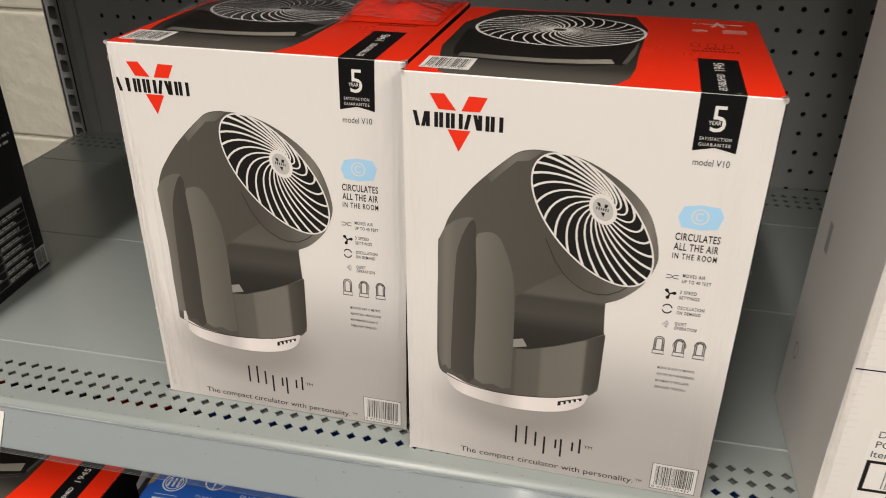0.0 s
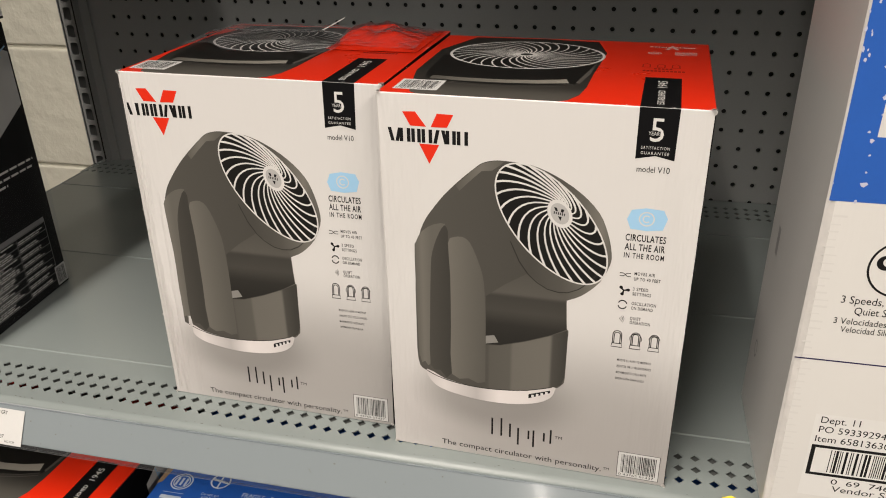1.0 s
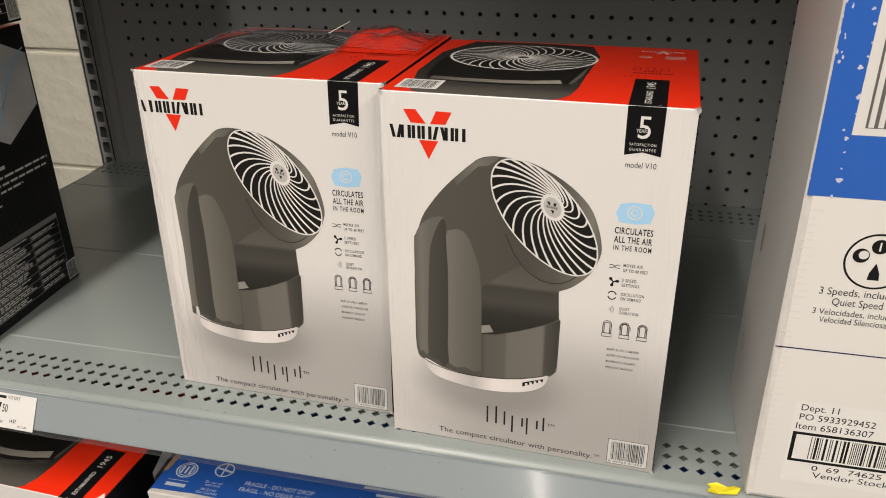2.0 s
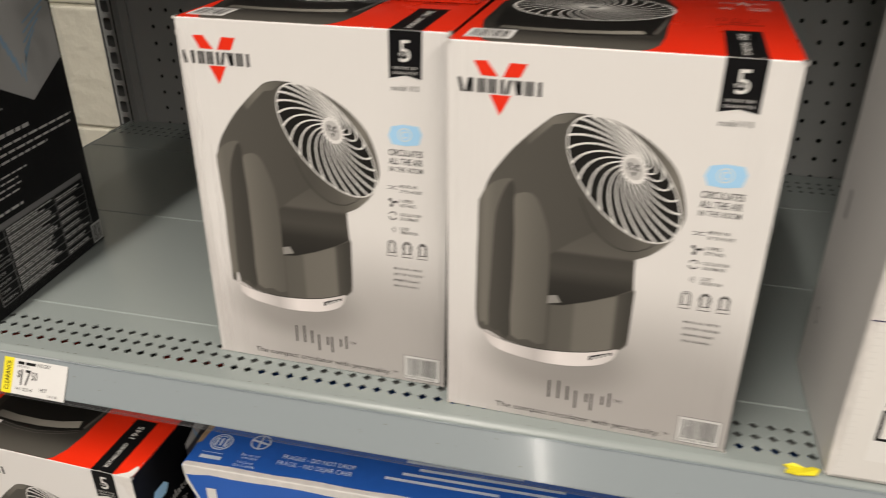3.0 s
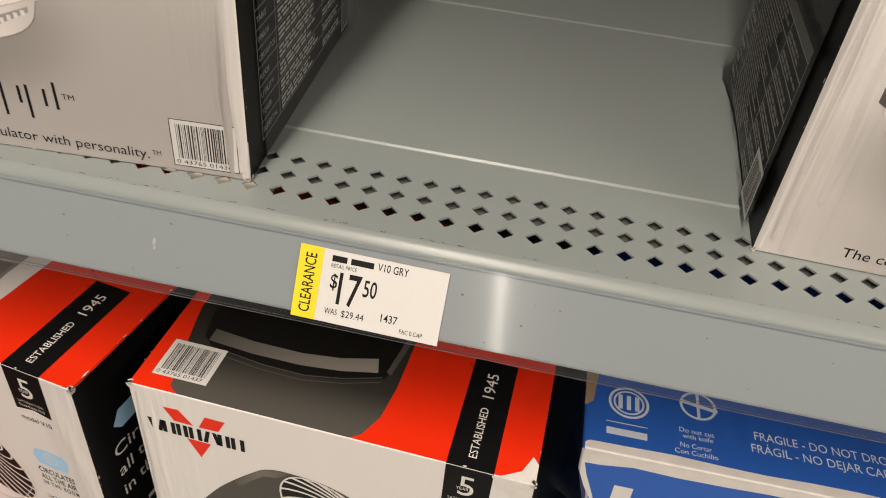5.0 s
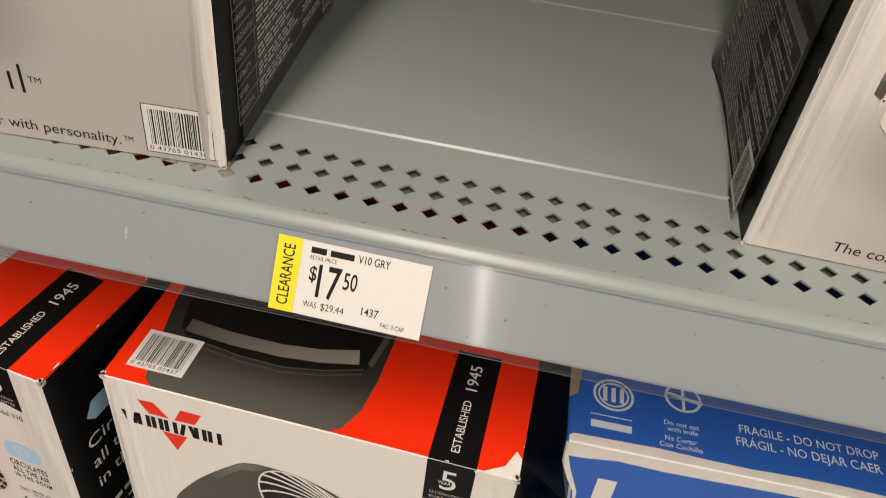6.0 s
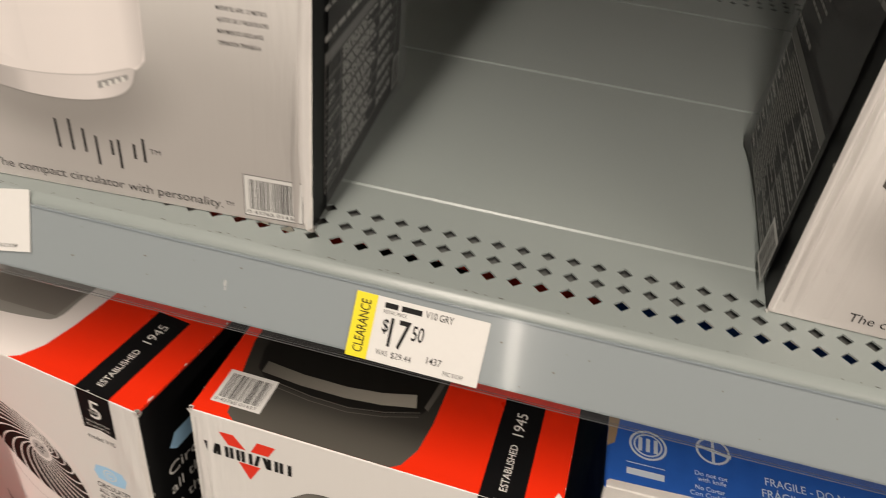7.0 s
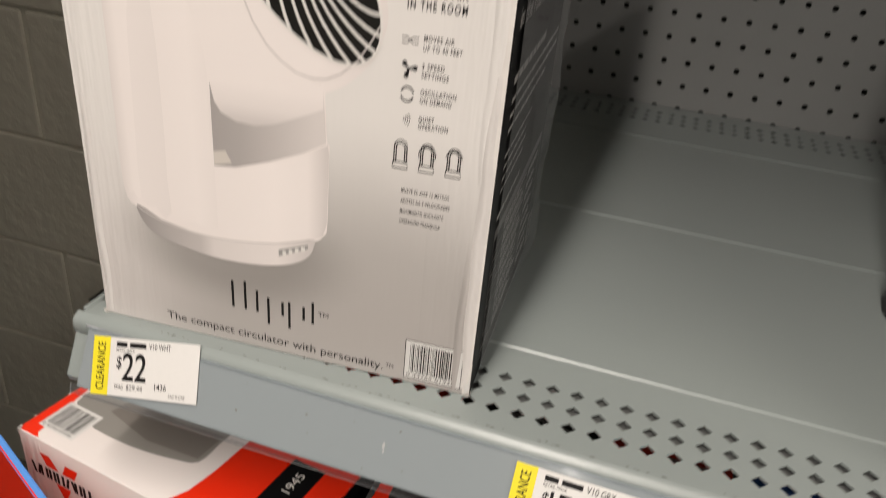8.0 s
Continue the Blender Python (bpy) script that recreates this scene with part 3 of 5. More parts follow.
def back_panel():
    """Perforated back panel with round holes an inch apart, and the slotted upright at its end."""
    th = tagged(new("back_panel"), "dark grey perforated steel back panel", "back panel", kind="structure")
    P, PZ, y = 0.02569, 0.02581, 0.6055
    hole = [(0.125 * math.cos(math.tau * (i + 0.5) / 8), 0.125 * math.sin(math.tau * (i + 0.5) / 8)) for i in range(8)]
    bm = bmesh.new()
    x0, z0 = -0.2646 - 5.5 * P, 0.9995 - 0.5 * PZ
    cols, rows = 47, 24
    perforate(bm, Vector((x0, y, z0)), Vector((P, 0, 0)), Vector((0, 0, PZ)), cols, rows, hole, Vector((0, 0.0022, 0)))
    x1, z1 = x0 + cols * P, z0 + rows * PZ

    def flat(xa, xb, za, zb):
        bm.faces.new([bm.verts.new((x, y, z)) for x, z in ((xa, za), (xb, za), (xb, zb), (xa, zb))])

    flat(-0.435, x0, 0.0, z1)
    flat(x0, SX1, 0.0, z0)
    flat(x1, SX1, z0, z1)
    flat(-0.435, SX1, z1, 2.1)
    bmesh.ops.remove_doubles(bm, verts=bm.verts, dist=0.00005)
    part("panel_sheet", bm, PANEL, th)
    # dark sheet added for the unlit gap behind the holes
    box("panel_gap_shade", -0.435, SX1, 0.622, 0.628, 0, 2.1, DARK, th)
    up = tagged(new("upright_post"), "grey steel upright post with a row of slots", "upright post", kind="structure")
    bm = bmesh.new()
    slot = [(0.24, -0.3), (0.24, 0.3), (0.14, 0.36), (-0.14, 0.36), (-0.24, 0.3), (-0.24, -0.3), (-0.14, -0.36), (0.14, -0.36)]
    perforate(bm, Vector((-0.473, 0.588, 0.8824)), Vector((0.026, 0, 0)), Vector((0, 0, 0.0263)), 1, 40, slot, Vector((0, 0.003, 0)))
    part("slotted_face", bm, POST, up)
    for xa, xb, ya, yb in ((-0.4745, -0.473, 0.588, 0.628), (-0.447, -0.4455, 0.588, 0.604), (-0.4455, -0.431, 0.5995, 0.6035)):
        box("post_flange", xa, xb, ya, yb, 0.0, 2.0, POST, up)
    box("slotted_face", -0.473, -0.447, 0.588, 0.591, 0.0, 0.8824, POST, up)
    # same dark fill put behind the slots for their shade
    box("slot_gap_shade", -0.473, -0.447, 0.615, 0.624, 0.0, 2.0, DARK, up)


back_panel()


def block_wall():
    """Painted concrete block behind the shelf: each block near the view is a piece of its own."""
    wall = tagged(box("wall_north", -6, 7, 0.6392, 0.78, 0, CEIL, MORTAR), "cream painted concrete block wall", "wall", kind="structure")
    bm = bmesh.new()
    box_into(bm, -0.201, 0.201, -0.006, 0.02, -0.1004, 0.1004, 0.0045, 3)
    me = bpy.data.meshes.new("block")
    bm.to_mesh(me)
    bm.free()
    me.materials.append(BLOCK)
    rnd = random.Random(5)
    for row in range(-5, 6):
        for col in range(-6, 3):
            ob = new("block", me)
            ob.parent = wall
            ob.matrix_world = pose(-0.693 + col * 0.412 + (0.206 if row % 2 else 0), 0.64 + rnd.uniform(-0.0008, 0.0008), 1.0715 + row * 0.206)


block_wall()


# ---- fan boxes ----
BW, BH, BD = FAN_W, FAN_H, FAN_D


def U(points):
    """From shares of the front's width and height to metres."""
    return [(u * BW, v * BH) for u, v in points]


def printed_fan(face, parent, tone):
    """The picture of a round table fan, printed flat on the box front in a few tones."""
    pale = FAN[tone][4]
    if tone == "white":
        face = Face((-0.0004, 0, -0.0036), (1, 0, 0), (0, 0, 1))
    tones = PRINT[tone]
    outline = [(0.337, 0.849), (0.372, 0.8567), (0.411, 0.8576), (0.488, 0.8527), (0.565, 0.832), (0.643, 0.7966), (0.703, 0.7525), (0.733, 0.706), (0.75, 0.655), (0.747, 0.622), (0.719, 0.575), (0.667, 0.536), (0.624, 0.519),
               (0.621, 0.515), (0.621, 0.505), (0.626, 0.442), (0.631, 0.436), (0.632, 0.428), (0.631, 0.4), (0.629, 0.293), (0.62, 0.272), (0.588, 0.255), (0.462, 0.228), (0.362, 0.222), (0.247, 0.233), (0.137, 0.255), (0.105, 0.29), (0.103, 0.412), (0.1055, 0.538), (0.12, 0.637), (0.139, 0.6845), (0.17, 0.722), (0.211, 0.762), (0.26, 0.8), (0.31, 0.834)]
    bm = bmesh.new()
    face.poly(bm, smooth_loop(U(outline), 3), 0.0006)
    fan = part("printed_fan", bm, tones["body"], parent, tone + " desk fan picture printed on the front")
    # base ring, silver or white
    bm = bmesh.new()
    face.poly(bm, smooth_loop(U([(0.137, 0.262), (0.149, 0.229), (0.189, 0.206), (0.271, 0.192), (0.363, 0.186), (0.464, 0.191), (0.541, 0.206), (0.583, 0.227), (0.597, 0.25), (0.592, 0.262), (0.5, 0.239), (0.39, 0.2275), (0.3, 0.2265), (0.222, 0.2335)]), 3), 0.0015)
    part("printed_base", bm, tones["ring"], fan)
    bm = bmesh.new()
    face.strip(bm, smooth_loop(U([(0.137, 0.257), (0.17, 0.245), (0.222, 0.234), (0.3, 0.227), (0.39, 0.228), (0.5, 0.2395), (0.588, 0.261), (0.5, 0.239), (0.39, 0.2275), (0.3, 0.2265), (0.222, 0.2335), (0.17, 0.2445)]), 2)[:13], 0.0007, 0.0016)
    part("printed_line", bm, tones["line"], fan)
    bm = bmesh.new()
    face.poly(bm, U([(0.507, 0.216), (0.582, 0.242), (0.582, 0.25), (0.507, 0.229)]), 0.0018)
    part("printed_switch", bm, INK if tone == "grey" else GREY_INK, fan)
    bm = bmesh.new()
    for k in range(4):
        face.rect(bm, (0.517 + 0.016 * k) * BW, (0.221 + 0.005 * k) * BH, (0.526 + 0.016 * k) * BW, (0.229 + 0.005 * k) * BH, 0.002)
    part("printed_switch_marks", bm, WHITE_INK, fan)
    # panels of the body in slightly different tones
    for name, m, pts, h, n in (
        ("printed_strip", "strip", [(0.105, 0.59), (0.111, 0.632), (0.135, 0.664), (0.175, 0.684), (0.214, 0.688), (0.19, 0.66), (0.168, 0.612), (0.16, 0.56), (0.152, 0.4), (0.149, 0.278), (0.13, 0.286), (0.109, 0.308)], 0.0008, 2),
        ("printed_panel", "dark", [(0.16, 0.56), (0.168, 0.612), (0.19, 0.66), (0.21, 0.684), (0.222, 0.67), (0.222, 0.64), (0.228, 0.55), (0.228, 0.258), (0.186, 0.264), (0.15, 0.276), (0.152, 0.4)], 0.0009, 2),
        ("printed_panel", "arch", [(0.222, 0.638), (0.24, 0.655), (0.272, 0.658), (0.296, 0.645), (0.318, 0.61), (0.336, 0.57), (0.345, 0.53), (0.35, 0.45), (0.351, 0.37), (0.351, 0.246), (0.29, 0.25), (0.229, 0.257), (0.228, 0.4), (0.228, 0.55)], 0.001, 2),
        ("printed_cap", "cap", [(0.25, 0.79), (0.31, 0.833), (0.3375, 0.848), (0.372, 0.8555), (0.405, 0.8565), (0.395, 0.848), (0.368, 0.8326), (0.334, 0.829), (0.296, 0.802), (0.262, 0.776)], 0.0008, 1),
        ("printed_drum", "drum", [(0.351, 0.3615), (0.403, 0.3655), (0.489, 0.387), (0.573, 0.413), (0.628, 0.4345), (0.631, 0.42), (0.628, 0.297), (0.618, 0.272), (0.588, 0.257), (0.462, 0.231), (0.351, 0.225)], 0.0011, 1),
        ("printed_recess", "recess", [(0.351, 0.504), (0.41, 0.54), (0.49, 0.58), (0.55, 0.545), (0.612, 0.532), (0.617, 0.52), (0.624, 0.4365), (0.573, 0.415), (0.489, 0.389), (0.403, 0.3675), (0.351, 0.3635)], 0.0012, 1),
    ):
        bm = bmesh.new()
        loop = U(pts)
        face.poly(bm, smooth_loop(loop, n) if n > 1 else loop, h)
        part(name, bm, tones[m], fan)
    if tone == "white":
        bm = bmesh.new()
        face.poly(bm, U([(0.351, 0.58), (0.351, 0.507), (0.36, 0.476), (0.375, 0.459), (0.41, 0.448), (0.455, 0.446), (0.5, 0.453), (0.538, 0.465), (0.58, 0.479), (0.617, 0.492), (0.617, 0.53), (0.55, 0.545), (0.49, 0.58)]), 0.0013)
        part("printed_head", bm, print_ramp("white_fan_head", "Z", FAN_H, [(0.44, 0.6), (0.465, 0.73), (0.5, 0.8), (0.58, 0.8)]), fan)
    bm = bmesh.new()
    face.poly(bm, U([(0.3515, 0.389), (0.381, 0.394), (0.396, 0.374), (0.3515, 0.3655)]), 0.0014)
    part("printed_glint", bm, pale, fan)
    bm = bmesh.new()
    edge = U([(0.43, 0.66), (0.46, 0.61), (0.49, 0.578), (0.52, 0.558), (0.555, 0.543), (0.59, 0.538), (0.622, 0.54), (0.655, 0.552), (0.69, 0.575), (0.718, 0.606), (0.735, 0.63)])
    face.strip(bm, edge, 0.0007, 0.0014)
    part("printed_head_edge", bm, tones["line"], fan)
    # grille: dark oval, rim, swirling spokes and hub
    c, lo, sh = Vector((0.1232, 0.2116)), Vector((0.0347, -0.0391)), Vector((0.0194, 0.0172))
    hub_c, hub_l, hub_s = Vector((0.1286, 0.2207)), Vector((0.0066, -0.0086)), Vector((0.0058, 0.0058))

    def rim(t, k=1.0):
        p = c + (lo * math.cos(t) + sh * math.sin(t)) * k
        return (p.x, p.y)

    bm = bmesh.new()
    face.poly(bm, [rim(math.tau * i / 48) for i in range(48)], 0.0012)
    part("printed_grille", bm, FAN["grey"][3], fan, "dark oval fan grille with pale swirling blades")
    bm = bmesh.new()
    pts = [rim(math.tau * i / 60) for i in range(61)]
    face.strip(bm, pts, 0.0011, 0.0018)
    part("printed_rim", bm, WHITE_INK, fan)
    for k in range(24):
        t0 = math.tau * k / 24
        path = []
        for s in range(9):
            q = s / 8
            t = t0 + 0.95 * q ** 0.8
            a = hub_c + hub_l * math.cos(t) + hub_s * math.sin(t)
            b = Vector(rim(t))
            path.append(a.lerp(b, q))
        bm = bmesh.new()
        face.strip(bm, path, 0.0016, 0.0016, 0.62)
        part("printed_blade", bm, WHITE_INK, fan)
    bm = bmesh.new()
    face.poly(bm, [tuple(hub_c + hub_l * math.cos(math.tau * i / 24) + hub_s * math.sin(math.tau * i / 24)) for i in range(24)], 0.002)
    part("printed_hub", bm, SILVER, fan)
    bm = bmesh.new()
    face.poly(bm, [tuple(hub_c + (hub_l * math.cos(math.tau * i / 24) + hub_s * math.sin(math.tau * i / 24)) * 0.74) for i in range(24)], 0.0021)
    part("printed_hub_face", bm, HUB_INK, fan)
    bm = bmesh.new()
    x, y = hub_c
    for q in ([(-0.0042, 0.0046), (-0.0022, 0.0042), (-0.0014, 0.0017), (-0.003, 0.0019)], [(0.0008, 0.0036), (0.003, 0.0032), (0.0021, 0.0009), (0.0006, 0.0013)], [(-0.0012, -0.0018), (0.0014, -0.0022), (0.0006, -0.0052)]):
        face.poly(bm, [(x + u, y + v) for u, v in q], 0.0022)
    for k in range(6):
        u = -0.0042 + 0.0014 * k
        face.poly(bm, [(x + u, y + 0.0009 - 0.16 * u), (x + u + 0.0007, y + 0.0009 - 0.16 * u), (x + u + 0.0007, y - 0.001 - 0.16 * u), (x + u, y - 0.001 - 0.16 * u)], 0.0022)
    part("printed_hub_mark", bm, INK, fan)
    return fan


def maker_mark(face, parent, h=0.0006):
    """Red wedge mark with a row of plain black shapes across it."""
    bm = bmesh.new()
    for pts in ([(0.082, 0.9575), (0.1235, 0.959), (0.158, 0.925), (0.1065, 0.9255)], [(0.193, 0.957), (0.2456, 0.9563), (0.2247, 0.9257), (0.1724, 0.9247)], [(0.1337, 0.884), (0.1991, 0.8838), (0.1656, 0.8366)]):
        face.poly(bm, U(pts[::-1]), h)
    mark = part("maker_mark", bm, RED, parent, "red wedge mark")
    x, z0, z1 = 0.0071, 0.8868 * BH, 0.919 * BH
    for wide, lean in ((0.0078, 0.0022), (0.0078, 0.0), (0.0067, 0.0), (0.0075, 0.0), (0.0082, -0.0022), (0.0071, 0.0), (0.0078, 0.0)):
        bm = bmesh.new()
        t = 0.0025
        for a in (x, x + wide - t):
            tilt = lean if a == x else -lean
            face.poly(bm, [(a + max(tilt, 0), z0), (a + t + max(tilt, 0), z0), (a + t + max(-tilt, 0), z1), (a + max(-tilt, 0), z1)], h + 0.0002)
        part("mark_stroke", bm, INK, mark)
        x += wide + 0.0007
    return mark


def front_art(b, tone, digits):
    f = Face((0, 0, 0), (1, 0, 0), (0, 0, 1))
    maker_mark(f, b)
    printed_fan(f, b, tone)
    # guarantee flag
    bm = bmesh.new()
    f.poly(bm, U([(0.793, 0.886), (0.848, 0.8945), (0.903, 0.886), (0.905, 0.999), (0.793, 0.999)]), 0.0006)
    flag = part("guarantee_flag", bm, BLACK, b, "black guarantee ribbon")
    bm = bmesh.new()
    write(f, bm, "5", 0.8285 * BW, 0.9265 * BH, 0.0375 * BW, 0.0505 * BH, 0.0009)
    write(f, bm, "SATISFACTION", 0.8068 * BW, 0.909 * BH, 0.0795 * BW, 0.0064 * BH, 0.0009, 0.0, 0.0, 1.3)
    write(f, bm, "GUARANTEE", 0.8068 * BW, 0.8972 * BH, 0.0795 * BW, 0.0064 * BH, 0.0009, 0.0, 0.0, 1.3)
    part("flag_writing", bm, WHITE_INK, flag)
    bm = bmesh.new()
    f.rect(bm, 0.8215 * BW, 0.9375 * BH, 0.8565 * BW, 0.949 * BH, 0.001)
    part("flag_band", bm, BLACK, flag)
    bm = bmesh.new()
    write(f, bm, "YEAR", 0.8235 * BW, 0.9398 * BH, 0.031 * BW, 0.008 * BH, 0.0012)
    part("flag_writing", bm, WHITE_INK, flag)
    bm = bmesh.new()
    write(f, bm, "model V10", 0.8 * BW, 0.8568 * BH, 0.0935 * BW, 0.0135 * BH, 0.0006)
    part("model_writing", bm, INK, b)
    # pale blue lozenge with a ring
    bm = bmesh.new()
    f.poly(bm, U([(0.786, 0.744), (0.7985, 0.7215), (0.848, 0.7188), (0.894, 0.724), (0.905, 0.752), (0.8915, 0.771), (0.84, 0.7735), (0.798, 0.767)]), 0.0006)
    loz = part("blue_lozenge", bm, PALE_BLUE, b, "pale blue lozenge with a white ring")
    bm = bmesh.new()
    f.ring(bm, 0.844 * BW, 0.7475 * BH, 0.0052, 0.0052, 0.84, 0.0009)
    f.ring(bm, 0.844 * BW, 0.7475 * BH, 0.0027, 0.0027, 0.7, 0.0009, 16, 0.12, 0.88)
    bmesh.ops.recalc_face_normals(bm, faces=bm.faces)
    part("lozenge_ring", bm, WHITE_INK, loz)
    bm = bmesh.new()
    for body, v, cap in (("CIRCULATES", 0.692, 0.016), ("ALL THE AIR", 0.669, 0.016), ("IN THE ROOM", 0.649, 0.0128)):
        write(f, bm, body, 0.787 * BW, v * BH, 0.12 * BW, cap * BH, 0.0006, 0.0, 0.019, 1.12 if cap > 0.015 else 1.3)
    part("headline_writing", bm, INK, b)
    bm = bmesh.new()
    for body, v, wide in (("MOVES AIR", 0.6062, 0.062), ("UP TO 40 FEET", 0.5925, 0.08), ("3 SPEED", 0.566, 0.0466), ("SETTINGS", 0.553, 0.0566), ("OSCILLATION", 0.5275, 0.0754), ("ON DEMAND", 0.515, 0.067), ("QUIET", 0.4868, 0.0333), ("OPERATION", 0.4755, 0.064)):
        write(f, bm, body, 0.8248 * BW, v * BH, wide * BW, 0.008 * BH, 0.0006, 0.0, 0.013, 1.2)
    part("feature_writing", bm, INK, b)
    bm = bmesh.new()
    for body, v, wide in (("MUEVE EL AIRE 12 METROS", 0.3675, 0.108), ("AJUSTES DE 3 VELOCIDADES", 0.35, 0.1108), ("MOVIMIENTO OSCILANTE", 0.3315, 0.0987), ("OPERACI\u00d3N TRANQUILA", 0.3138, 0.0933)):
        write(f, bm, body, 0.797 * BW, v * BH, wide * BW, 0.0064 * BH, 0.0006, 0.0, 0.01, 1.2)
    part("feature_writing", bm, INK, b)
    # small signs beside the features
    bm = bmesh.new()
    a = 0.797 * BW
    for s in (1, -1):
        f.strip(bm, [(a - 0.0038, 0.605 * BH + s * 0.0012), (a - 0.0012, 0.605 * BH + s * 0.0011), (a + 0.0012, 0.605 * BH - s * 0.0011), (a + 0.0038, 0.605 * BH - s * 0.0012)], 0.0005, 0.0006)
    for k in range(3):
        t = math.tau * k / 3 + 0.4
        q = [(0.0, -0.0004), (0.0014, -0.0008), (0.0028, -0.0019), (0.004, -0.0014), (0.0042, -0.0002), (0.0034, 0.0006), (0.0016, 0.0004), (0.0, 0.0005)]
        f.poly(bm, [(a + x * math.cos(t) - y * math.sin(t), 0.5635 * BH + x * math.sin(t) + y * math.cos(t)) for x, y in q], 0.0006 + 0.0001 * k)
    f.ring(bm, a, 0.5255 * BH, 0.0034, 0.0037, 0.76, 0.0006, 16, 0.04, 0.44)
    f.ring(bm, a, 0.5255 * BH, 0.0034, 0.0037, 0.76, 0.0006, 16, 0.54, 0.94)
    for r in (0.0012, 0.0022, 0.0032, 0.0042):
        f.ring(bm, a - 0.002, 0.4865 * BH, r, r, 1 - 0.00028 / r, 0.0006, 8, -0.12, 0.12)
    bmesh.ops.recalc_face_normals(bm, faces=bm.faces)
    part("feature_signs", bm, INK, b)
    for k in range(3):
        bm = bmesh.new()
        x, z = (0.7905 + 0.0587 * k) * BW, 0.413 * BH
        for wide, tall in ((0.0031, 0.0118), (0.0021, 0.0104)):
            turn = [math.pi * i / 8 for i in range(9)]
            f.strip(bm, [(x - wide, z + 0.0012)] + [(x - wide * math.cos(q), z + tall - wide + wide * math.sin(q)) for q in turn] + [(x + wide, z + 0.0012)], 0.0006, 0.0006)
        f.strip(bm, [(x - 0.0034, z + 0.0012), (x + 0.0034, z + 0.0012), (x + 0.0038, z - 0.0018), (x - 0.0038, z - 0.0018), (x - 0.0034, z + 0.0012)], 0.0006, 0.0008)
        if k:
            f.ring(bm, x, z + 0.0066, 0.0043, 0.0044, 0.9, 0.0007, 18, -0.06 if k == 1 else 0.04, 0.56 if k == 1 else 0.46)
        bmesh.ops.recalc_face_normals(bm, faces=bm.faces)
        part("arch_sign", bm, INK, b)
    # product word as plain strokes, and the line beneath it
    z0 = 0.0785 * BH
    bm = bmesh.new()
    write(f, bm, "TM", 0.606 * BW, 0.0976 * BH, 0.027 * BW, 0.009 * BH, 0.0006)
    name_row = part("product_mark", bm, INK, b, "row of plain black strokes")
    for u, lo_, hi in ((0.378, 0.0, 0.0165), (0.412, 0.0, 0.0175), (0.444, 0.0, 0.0135), (0.474, -0.0062, 0.0105), (0.512, 0.001, 0.0095), (0.53, -0.0062, 0.0105), (0.568, 0.001, 0.0095), (0.592, 0.0, 0.0135)):
        bm = bmesh.new()
        f.rect(bm, u * BW - 0.0007, z0 + lo_, u * BW + 0.0007, z0 + hi, 0.0006)
        part("mark_stroke", bm, INK, name_row)
    bm = bmesh.new()
    write(f, bm, "The compact circulator with personality.", 0.186 * BW, 0.0195 * BH, 0.592 * BW, 0.0165 * BH, 0.0006, -0.6)
    write(f, bm, "TM", 0.785 * BW, 0.0225 * BH, 0.02 * BW, 0.008 * BH, 0.0006)
    part("slogan_writing", bm, INK, b)
    barcode(f, b, 0.832 * BW, 0.01 * BH, 0.977 * BW, 0.092 * BH, 0.0006, digits, 3, True)


